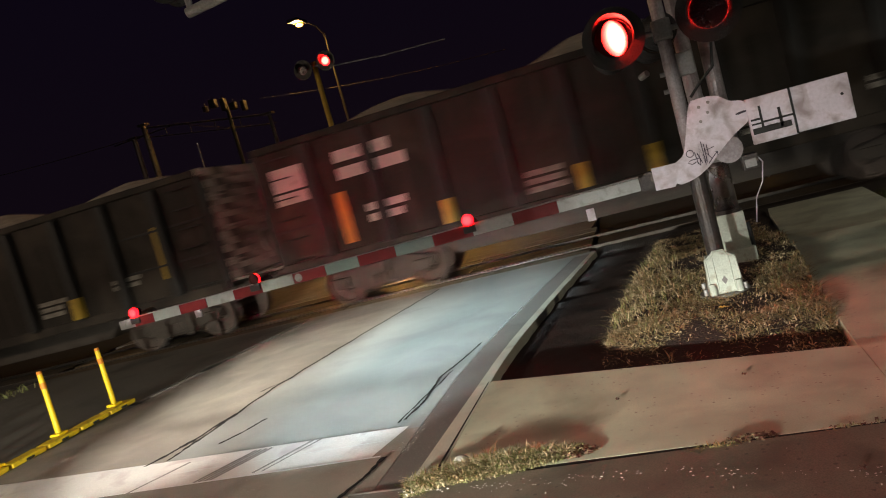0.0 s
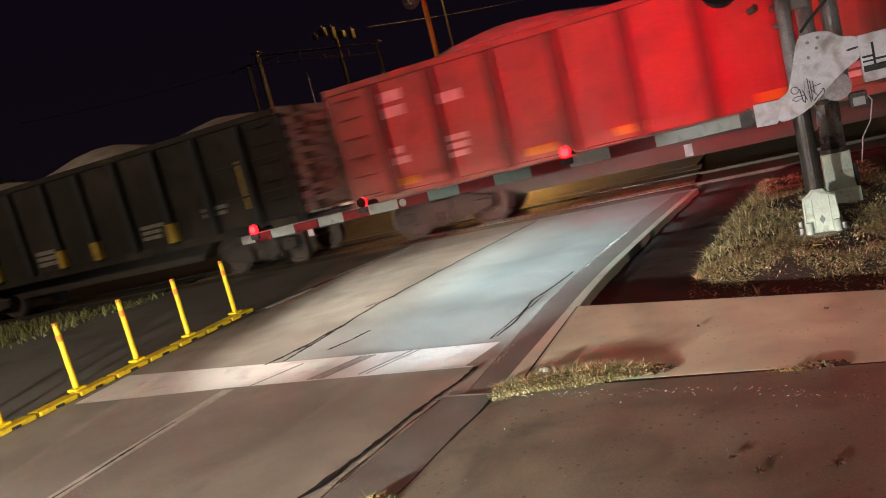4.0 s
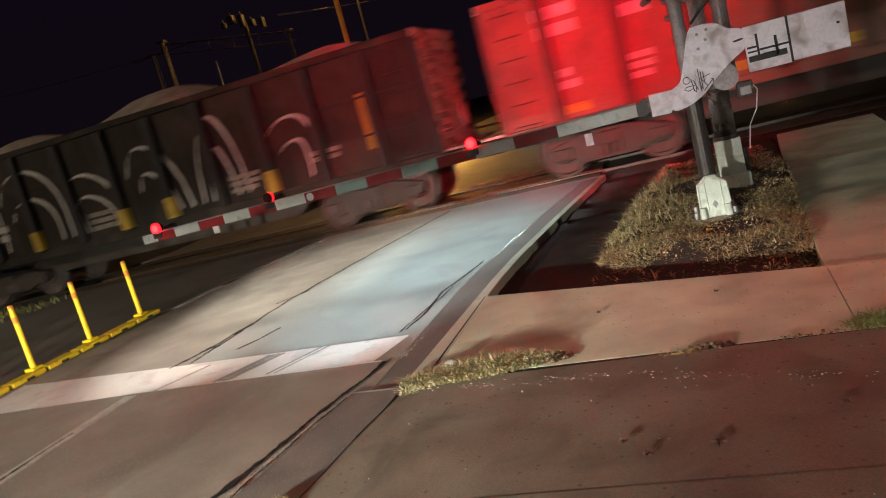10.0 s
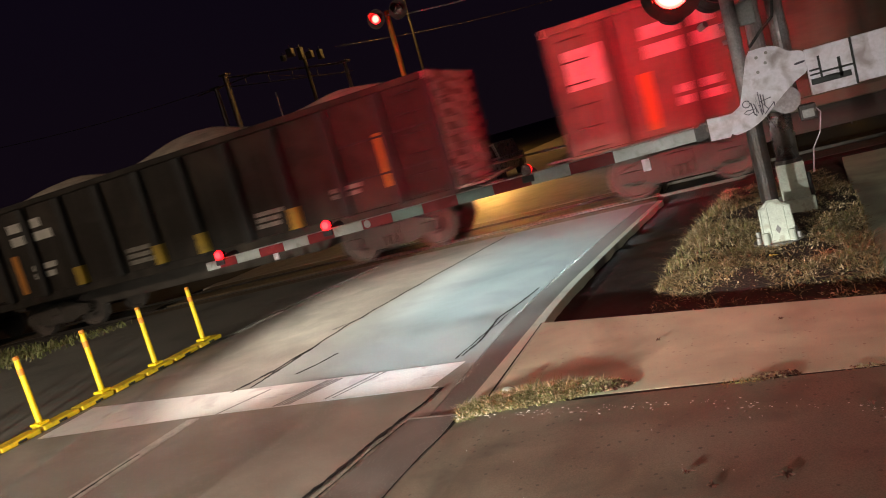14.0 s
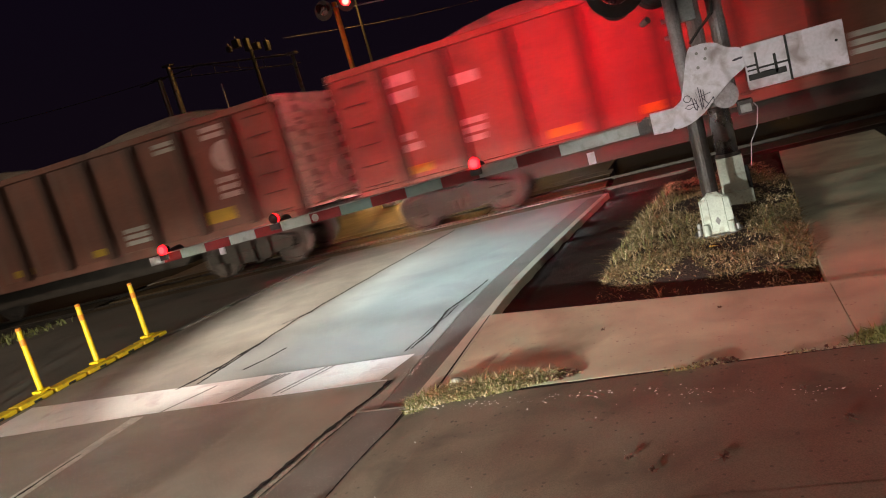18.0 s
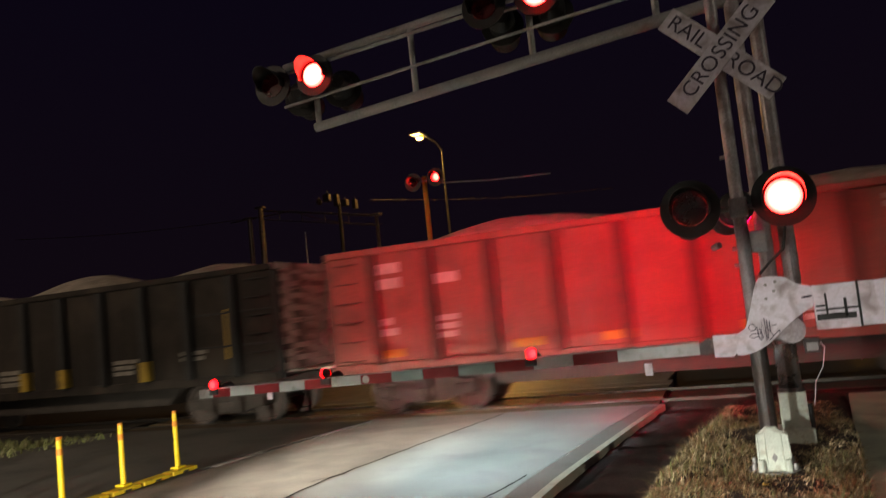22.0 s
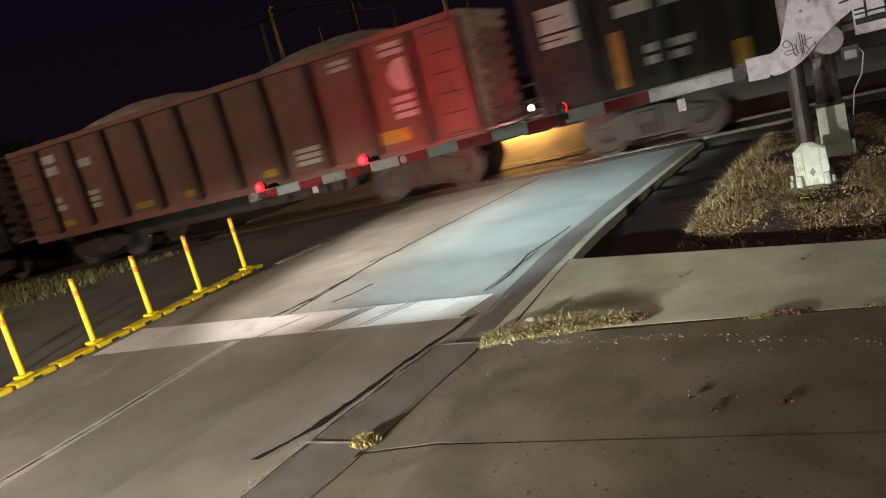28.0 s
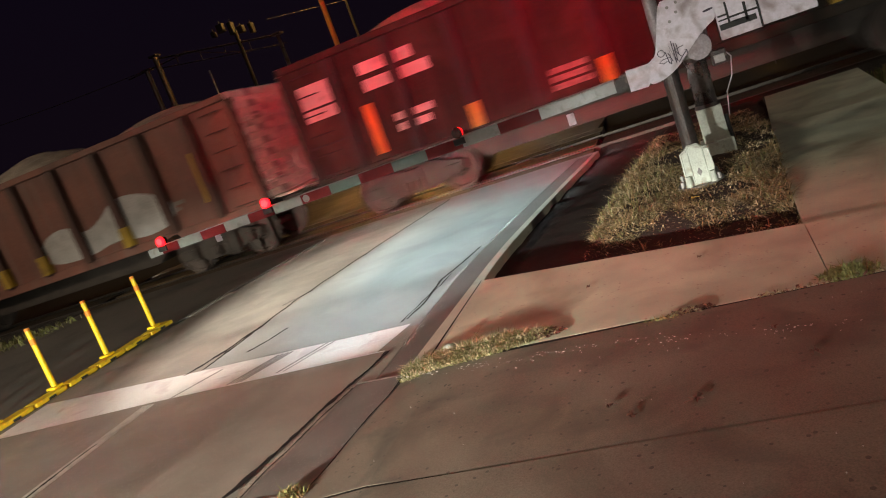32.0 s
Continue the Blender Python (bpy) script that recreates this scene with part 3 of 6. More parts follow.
for x0, x1, y0 in ((-2.42, -2.06, -3.0), (-2.62, -2.2, -4.34), (-2.76, -2.36, -7.2)):
    bm = B()
    sheet(bm, [(x0, y0), (x1, y0 - 0.025), (x1, y0 - 0.004), (x0, y0 + 0.024)], 0.012)
    tagged(part("gutter_joint", bm, FADED), "pale joint across the gutter", "joint", kind="structure")
# Crumbled asphalt rim between lane and gutter.
crumbs = B()
rng = random.Random(3)
for i in range(300):
    y = rng.choice((rng.uniform(-4.8, 2.5), rng.uniform(-4.8, -1.8)))
    x = -2.28 + veer(y) + rng.gauss(0, 0.03) if y > -2.4 else -2.4 + 0.14 * (y + 2.8) + rng.gauss(0, 0.035)
    s = rng.uniform(0.0012, 0.0042)
    block(crumbs, x - s, x + s, y - s, y + s * rng.uniform(0.6, 1.4), lay(y) - 0.002, lay(y) + s * 0.8)
tagged(part("asphalt_crumbs", crumbs, STONE), "loose pale crumbs along the broken asphalt edge", "crumbs", kind="stuff")

# Pavement slabs: the strip along the planting bed, and the walk beside it.
pavement = thing("pavement", "pale concrete pavement slabs with open joints", "pavement", kind="structure")


def flag(corners, mat, label="", z=0.05, name="slab"):
    bm = B()
    slab(bm, corners, z - 0.14, z)
    return part(name, bm, mat, pavement, label)


flag([(-1.845, -1.33), (0.66, -2.02), (0.62, -3.17), (-1.83, -3.04)], CONCRETE)
flag([(-2.01, -3.09), (-1.85, -3.05), (-1.862, -1.0), (-1.952, -1.0)], KERB, z=0.037)
flag([(0.665, -2.03), (2.6, -2.25), (2.6, -3.2), (0.625, -3.17)], CONCRETE)
flag([(0.66, -2.0), (0.8, 0.2), (2.4, 0.1), (2.6, -2.23)], CONCRETE, z=0.03)
flag([(0.805, 0.22), (0.95, 2.1), (2.35, 2.1), (2.4, 0.12)], CONCRETE, z=0.0)
flag([(0.955, 2.12), (1.25, 5.6), (2.6, 5.6), (2.35, 2.12)], CONCRETE, z=-0.1)
bm = B()
bm.faces.new([bm.verts.new((x, y, 0.0545)) for x, y in ((-1.862, -3.04), (-1.842, -3.04), (-1.856, -1.34), (-1.866, -1.34))])
tagged(part("kerb_joint", bm, TAR), "thin dark joint between kerb and slab", "joint", kind="structure")
drive = thing("driveway", "stained brown-grey concrete driveway slabs", "driveway", kind="structure")


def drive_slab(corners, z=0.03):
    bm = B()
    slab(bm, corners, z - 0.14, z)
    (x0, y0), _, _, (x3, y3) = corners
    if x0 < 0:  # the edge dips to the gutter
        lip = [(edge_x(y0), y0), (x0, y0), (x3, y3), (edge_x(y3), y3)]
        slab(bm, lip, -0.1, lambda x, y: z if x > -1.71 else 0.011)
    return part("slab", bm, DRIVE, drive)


def edge_x(y):
    return -2.0 + 0.12 * (max(y, -6.0) + 3.1)


xs = [(-1.7, 0.95), (0.97, 4.4)]
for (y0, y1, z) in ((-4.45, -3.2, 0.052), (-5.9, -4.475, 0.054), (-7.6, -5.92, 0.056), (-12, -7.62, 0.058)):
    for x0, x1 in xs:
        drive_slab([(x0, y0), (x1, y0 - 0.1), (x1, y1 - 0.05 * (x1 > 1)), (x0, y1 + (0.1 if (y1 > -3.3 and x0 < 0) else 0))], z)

for y0 in (-3.19, -4.463, -5.91):
    bm = B()
    slab(bm, [(-1.7, y0 - 0.02), (4.4, y0 - 0.12), (4.4, y0 + 0.06), (-1.7, y0 + 0.2)], -0.05, 0.0505 if y0 < -4 else 0.049)
    slab(bm, [(-2.25, y0 - 0.03), (-1.7, y0 - 0.03), (-1.7, y0 + 0.03), (-2.25, y0 + 0.03)], -0.05, lambda x, y: 0.0505 if x > -1.71 else 0.002) if y0 < -4 else None
    tagged(part("slab_joint", bm, TAR), "dark open joint between concrete slabs", "joint", kind="structure")
def bed_height(x, y):
    edge = min(1.0, max(0.0, (x + 1.0 - 0.05 * y) / 0.35)) * min(1.0, max(0.0, (y + 1.25 + 0.28 * (x + 0.2)) / 0.4))
    heap = 0.19 * math.exp(-((x - 0.3) ** 2 + (y - 1.5) ** 2) / 0.9)
    beside = min(1.0, max(0.0, (x - 0.79 - 0.075 * y) / 0.06))
    return lay(y) - 0.055 + (0.125 * edge + heap) * (1 - beside) - 0.2 * beside + 0.025 * noise.noise((x * 2.3, y * 2.3, 0))


# Planting bed: dark sunk soil beside the kerb, and the mound with dry grass round the signal.
bm = B()
nx, ny = 34, 60
bed = {}
for i in range(nx + 1):
    for j in range(ny + 1):
        x, y = -1.88 + 3.2 * i / nx, -2.1 + 8.2 * j / ny
        z = bed_height(x, y) + 0.012 * noise.noise((x * 9, y * 9, 2))
        bed[i, j] = bm.verts.new((x, y, z))
for i in range(nx):
    for j in range(ny):
        bm.faces.new((bed[i, j], bed[i + 1, j], bed[i + 1, j + 1], bed[i, j + 1]))
tagged(part("planting_bed", bm, DIRT, smooth=True), "dark sunk soil bed with a low mound", "soil", kind="structure")


def blades(name, count, place, height, mats, label, seed, lean=0.9, width=0.006):
    """Blades of grass: thin bent strips, each from its own root."""
    r = random.Random(seed)
    vs, fs, ix = [], [], []
    for _ in range(count):
        got = place(r)
        if not got:
            continue
        x, y, z, k = got
        h = height * r.uniform(0.35, 1.2) * k
        a = r.uniform(0, 2 * math.pi)
        dx, dy = math.cos(a) * h * lean * r.uniform(0.2, 1.3), math.sin(a) * h * lean * r.uniform(0.2, 1.3)
        px, py, w = -math.sin(a) * width, math.cos(a) * width, r.uniform(0.6, 1.3)
        n = len(vs)
        vs += [(x - px * w, y - py * w, z), (x + px * w, y + py * w, z), (x + dx * 0.4 - px * w * 0.8, y + dy * 0.4 - py * w * 0.8, z + h * 0.65), (x + dx * 0.4 + px * w * 0.8, y + dy * 0.4 + py * w * 0.8, z + h * 0.65), (x + dx, y + dy, z + h * r.uniform(0.6, 1.0))]
        fs += [(n, n + 1, n + 3, n + 2), (n + 2, n + 3, n + 4)]
        m = r.randrange(len(mats))
        ix += [m, m]
    me = bpy.data.meshes.new(name)
    me.from_pydata(vs, [], fs)
    for q in mats:
        me.materials.append(q)
    me.polygons.foreach_set("material_index", ix)
    return tagged(new(name, me), label, "grass", kind="stuff")


def on_mound(r):
    x, y = r.uniform(-0.98, 0.95), r.choice((r.uniform(-1.75, 1.2), r.uniform(-1.4, 5.2)))
    if x < -1.0 + 0.3 * max(0, y) * 0.35 + 0.12 * noise.noise((y * 3, 0, 7)) or x > 0.84 + 0.075 * y:
        return None
    if y < -1.15 - 0.3 * (x + 0.2) + 0.15 * noise.noise((x * 4, 3, 0)):
        if r.random() > 0.1 + 0.3 * (x > 0.3):
            return None
    clump = noise.noise((x * 2.5, y * 2.5, 9)) + 0.6 * noise.noise((x * 7, y * 7, 3))
    if clump < -0.22 and r.random() < 0.85:
        return None
    return x, y, bed_height(x, y) - 0.01, 0.55 + 1.1 * max(0.0, clump + 0.1)


blades("dry_grass_mound", 30000, on_mound, 0.05, [GRASS_DRY, STRAW, STRAW, OLIVE, GRASS_DRY, LITTER, LITTER], "dry straw and leaf litter round the signal base", 1, 3.2, 0.0045)
blades("grass_on_mound", 9000, on_mound, 0.085, [GRASS_DRY, STRAW, OLIVE, GRASS_GREEN, GRASS_DRY], "sparse bent grass on the mound", 11, 2.0, 0.003)
blades("dry_grass_stalks", 1300, lambda r: (lambda x, y: (x, y, bed_height(x, y), 1.0) if x > -0.98 + 0.1 * max(0, y) else None)(r.uniform(-1.0, -0.25), r.uniform(-0.3, 4.2)), 0.11, [GRASS_DRY, STRAW, LITTER, GRASS_GREEN], "tall dry grass stalks at the edge of the mound", 2, 1.8, 0.0035)


def flakes(name, count, place, size, mats, label, seed):
    """Leaf litter: small curled four-cornered flakes, tilted at random."""
    r = random.Random(seed)
    vs, fs, ix = [], [], []
    for _ in range(count):
        got = place(r)
        if not got:
            continue
        x, y, z, k = got
        s = size * r.uniform(0.4, 1.3)
        a, tilt, roll = r.uniform(0, 6.28), r.gauss(0, 0.5), r.gauss(0, 0.5)
        u = Vector((math.cos(a), math.sin(a), tilt)).normalized() * s
        w = Vector((-math.sin(a), math.cos(a), roll)).normalized() * s * r.uniform(0.3, 0.7)
        c = Vector((x, y, z + 0.012 + r.random() * 0.03 * k))
        n = len(vs)
        vs += [c - u, c - w + Vector((0, 0, s * 0.2)), c + u, c + w + Vector((0, 0, s * 0.2))]
        fs += [(n, n + 1, n + 2), (n, n + 2, n + 3)]
        m = r.randrange(len(mats))
        ix += [m, m]
    me = bpy.data.meshes.new(name)
    me.from_pydata(vs, [], fs)
    for q in mats:
        me.materials.append(q)
    me.polygons.foreach_set("material_index", ix)
    return tagged(new(name, me), label, "leaf litter", kind="stuff")


flakes("leaf_litter_mound", 8000, on_mound, 0.014, [OLIVE, LITTER, LITTER, STRAW, STRAW, GRASS_DRY], "brown and straw-coloured leaf litter on the mound", 21)


def tuft_at(cx, cy, rx, ry, z, tilt=0.0):
    def place(r):
        a, q = r.uniform(0, 2 * math.pi), math.sqrt(r.random())
        x, y = cx + rx * q * math.cos(a), cy + ry * q * math.sin(a) + tilt * rx * q * math.cos(a)
        return x, y, z, 1.1 - 0.6 * q
    return place


blades("grass_tuft_corner", 4600, tuft_at(-1.5, -3.02, 0.52, 0.12, 0.04, 0.12), 0.1, [GRASS_GREEN, GRASS_GREEN, OLIVE, GRASS_DRY, STRAW, STRAW], "grass tuft in the joint at the pavement corner", 4, 1.7, 0.004)
blades("grass_tuft_tall", 700, tuft_at(-1.42, -3.0, 0.46, 0.09, 0.04, 0.12), 0.1, [GRASS_GREEN, OLIVE, STRAW], "taller bent blades in the grass tuft", 41, 0.9, 0.0035)
flakes("leaf_litter_tuft", 420, tuft_at(-1.12, -2.98, 0.24, 0.07, 0.04), 0.02, [LEAF, LITTER, LEAF], "brown leaves caught in the grass tuft", 22)
flakes("leaf_litter_joint", 150, tuft_at(-0.12, -3.14, 0.14, 0.04, 0.035), 0.018, [LEAF, LITTER], "brown leaves caught in the pavement joint", 23)
flakes("leaf_litter_slab_edge", 120, lambda r: (r.uniform(0.2, 0.9), -3.17 + r.gauss(0, 0.015), 0.04, 0.4), 0.014, [LEAF, LITTER, OLIVE], "scraps of leaf along the slab edge", 24)
blades("grass_tuft_tip", 900, tuft_at(-1.86, -3.1, 0.17, 0.08, 0.0), 0.07, [GRASS_GREEN, STRAW], "short grass at the pavement corner", 5, 1.2, 0.0045)
blades("weeds_joint", 420, tuft_at(-0.28, -3.17, 0.2, 0.035, 0.03), 0.045, [GRASS_DRY, GRASS_GREEN], "small weeds in the pavement joint", 6, 1.2, 0.004)
blades("weeds_slab_end", 700, tuft_at(0.72, -3.1, 0.16, 0.1, 0.03), 0.08, [GRASS_GREEN], "green weeds at the end of the slab", 7, 1.0, 0.005)
blades("weed_driveway", 260, tuft_at(-2.2, -4.36, 0.09, 0.05, 0.0), 0.085, [GRASS_GREEN, GRASS_DRY], "small weed in the gutter joint", 8, 1.0, 0.005)
blades("grass_verge_right", 9000, lambda r: (lambda x, y: (x, y, lay(y) - 0.1, 1))(r.uniform(2.45, 6.5), r.uniform(-1.0, 6.0)), 0.16, [GRASS_GREEN, GRASS_DRY], "green grass verge beside the walk", 9, 0.8, 0.008)
blades("grass_verge_left", 12000, lambda r: (lambda x, y: (x, y, lay(y) - 0.12, 1))(r.uniform(-30, -13.2), r.choice((r.uniform(1.4, 5.4), r.uniform(-2, 5.8)))), 0.24, [GRASS_GREEN, GRASS_GREEN, OLIVE], "green grass verge past the oncoming lanes", 10, 0.7, 0.016)

# Small loose things on the concrete.
stone = B()
bmesh.ops.create_icosphere(stone, subdivisions=3, radius=0.05)
for v in stone.verts:
    v.co *= 1 + 0.18 * noise.noise(v.co * 22)
    v.co.z *= 0.75
ob = tagged(part("stone", stone, STONE, smooth=True), "pale round stone beside the grass tuft", "stone")
ob.location = (-1.7, -2.9, 0.075)
grit = B()
for i in range(190):
    q = rng.random()
    clump = noise.noise((q * 14, 0, 3))
    if clump < -0.1 and rng.random() < 0.75:
        continue
    x = -2.0 + 2.6 * q + rng.gauss(0, 0.03)
    y = -3.16 - 0.36 * q - 0.5 * max(0, q - 0.55) + rng.gauss(0, 0.03)
    s = rng.uniform(0.0006, 0.0014)
    block(grit, x - s * rng.uniform(1, 6), x + s * rng.uniform(1, 6), y - s, y + s, 0.05, 0.0528 + s * 0.4)
tagged(part("white_grit", grit, GLINT), "scattered white grit across the driveway", "grit", kind="stuff")
bits = B()
for i in range(45):
    x, y, s = rng.uniform(-1.9, 1.6), rng.uniform(-5.6, -3.3), rng.uniform(0.001, 0.0025)
    block(bits, x - s, x + s, y - s, y + s, 0.05, 0.055 + s)
tagged(part("pale_pebbles", bits, STONE), "tiny pale pebbles on the driveway", "pebbles", kind="stuff")


def leaf_mesh(size, seed):
    """A small curled maple-like leaf with five points and a stalk."""
    r = random.Random(seed)
    bm = B()
    c = bm.verts.new((0, 0, 0.012))
    ring = []
    for i in range(15):
        a = 2 * math.pi * i / 15
        q = size * (0.8 if i % 3 == 0 else 0.5) * r.uniform(0.7, 1.15)
        ring.append(bm.verts.new((q * math.cos(a), q * math.sin(a), 0.005 + (0.02 * r.random() if i % 2 == 0 else 0.0))))
    for i in range(15):
        bm.faces.new((c, ring[i], ring[(i + 1) % 15]))
    pipe(bm, [(0, 0, 0.012), (size * 1.2, size * 0.2, 0.01)], 0.002, 5)
    return bm


for k, (x, y, s, mat, lab) in enumerate(((-0.52, -4.12, 0.032, LEAF, "curled reddish-brown fallen leaf"), (-0.41, -4.25, 0.034, LEAF, "curled reddish-brown fallen leaf"), (-0.12, -4.2, 0.05, LEAF, "long dry brown fallen leaf"), (0.4, -3.97, 0.04, LEAF, "flat brown fallen leaf on the driveway"), (0.27, -3.62, 0.026, LEAF, "small brown fallen leaf"), (-0.8, -2.27, 0.022, LEAF, "tiny dark leaf on the pavement slab"), (-0.03, -2.2, 0.022, LEAF, "tiny dark leaf on the pavement slab"), (0.0, -0.75, 0.045, LEAF_YELLOW, "yellow fallen leaf on the grass mound"))):
    ob = part("fallen_leaf", leaf_mesh(s, k), mat)
    ob.location = (x, y, bed_height(x, y) + 0.05 if y > -1 else (0.052 if y > -3 else 0.055))
    ob.rotation_euler[2] = k * 1.7
    tagged(ob, lab, "leaf", "fallen leaves")

# ---- the track ----
rails = B()
for s in (-1, 1):
    y = s * 0.7525
    block(rails, -220, 220, y - 0.035, y + 0.035, -0.03, 0.0)
    block(rails, -220, 220, y - 0.01, y + 0.01, -0.14, -0.03)
    block(rails, -220, 220, y - 0.07, y + 0.07, -0.17, -0.14)
ob = tagged(part("rail", rails, STEEL), "pair of polished steel rails", "rail", kind="structure")
ob.matrix_world = TRACK
bal = B()
for x0, x1 in ((-220, -14.6), (-1.42, 220)):
    n = 60
    for prof in (((-3.0, -0.4), (-1.9, -0.055), (1.9, -0.055), (3.0, -0.4)),):
        prev = None
        for i in range(n + 1):
            x = x0 + (x1 - x0) * i / n
            row = [bal.verts.new((x, a, b + 0.02 * noise.noise((x, a, 0)))) for a, b in prof]
            if prev:
                for j in range(3):
                    bal.faces.new((prev[j], prev[j + 1], row[j + 1], row[j]))
            prev = row
ob = tagged(part("track_bed", bal, BALLAST, smooth=True), "brown stone ballast under the rails", "ballast", kind="structure")
ob.matrix_world = TRACK
crossing = thing("crossing_deck", "worn timber crossing panels between the rails", "crossing deck", TRACK, kind="structure")
pnl = None
for row in (-1.42, -1.14, -0.4, -0.12, 0.16, 0.9, 1.18):
    for i in range(5):
        m = pose(-14.5 + i * 2.5 + 0.5, row, 0)
        if pnl is None:
            bm = B()
            block(bm, 0, 2.48, 0, 0.27, -0.17, -0.012, 0.012)
            pnl = part("panel", bm, TIMBER, crossing)
            pnl.matrix_basis = m
        else:
            again(pnl, m)
bm = B()
slab(bm, [(-14.3, -1.9), (-4.41, -1.9), (-4.41, -1.43), (-14.3, -1.43)], -0.2, -0.008)
slab(bm, [(-14.3, 1.47), (-1.5, 1.47), (-1.5, 2.2), (-14.3, 2.2)], -0.2, -0.008)
part("asphalt_apron", bm, ASPHALT, crossing, "asphalt beside the crossing panels")
bm = B()
slab(bm, [(-4.4, -1.9), (-1.45, -1.9), (-1.42, -1.43), (-4.4, -1.43)], -0.2, -0.008)
part("asphalt_apron", bm, LANE, crossing, "grey asphalt that runs on to the panels")

# Little plates added in place of the glints of light at the deck.
for x, w, h in ((-4.55, 0.07, 0.13), (-3.98, 0.05, 0.09), (-3.4, 0.08, 0.15), (-2.1, 0.09, 0.05)):
    bm = B()
    block(bm, x - w * 0.35, x + w * 0.35, -0.9, -0.885, -0.03, h * 0.45 - 0.01, 0.003)
    part("deck_reflector", bm, GLINT_PLATE, crossing, "small plate standing in for a glint at the deck edge")

# ---- lane separator with flexible posts ----
sep_piece = None
separator = thing("lane_separator", "yellow rubber lane separator with black gaps", "lane separator")
for i in range(14):
    y = 0.93 - 0.5 * (i + 1)
    if sep_piece is None:
        bm = B()
        block(bm, -0.1, 0.1, 0.02, 0.48, 0.0, 0.055, 0.02)
        sep_piece = part("segment", bm, YELLOW_KERB, separator)
        sep_piece.matrix_basis = pose(-7.22, y, 0)
        bm = B()
        block(bm, 0.085, 0.108, -0.05, 0.05, 0.008, 0.035, 0.004)
        dark = part("reflector", bm, BLACK, separator, "black reflector gap")
        dark.matrix_basis = pose(-7.22, y + 0.25, 0)
    else:
        again(sep_piece, pose(-7.22, y, 0))
        again(dark, pose(-7.22, y + 0.25, 0))


def delineator(y, tilt):
    t = thing("delineator_post", "yellow flexible delineator post with scuffed top", "delineator", pose(-7.31 + 0.02, y, 0.052, tilt, tilt * 0.6), "delineator posts")
    bm = B()
    block(bm, -0.07, 0.07, -0.07, 0.07, 0.0, 0.03, 0.012)
    part("base", bm, YELLOW, t)
    bm = B()
    tube(bm, (0, 0, 0.02), (0, 0, 0.73), 0.034, 0.03, 16)
    part("tube", bm, YELLOW, t, smooth=False)
    bm = B()
    tube(bm, (0, 0, 0.735), (0, 0, 0.765), 0.033, 0.028, 16)
    part("cap", bm, ORANGE, t, "scuffed orange cap")
    bm = B()
    tube(bm, (0, 0, 0.56), (0, 0, 0.63), 0.0345, seg=16, caps=False)
    part("band", bm, ORANGE, t, "worn reflective band")


for k, y in enumerate((0.72, -0.22, -1.1, -1.96, -2.85, -3.75, -4.65)):
    delineator(y, (0.6, -0.5, 0.3, 0.8, 0, 0.4, -0.6)[k])

# ---- flashing lights ----
FLASHERS = []  # lens, its phase, whether it faces the tracks (None: it changes with no dark moment)


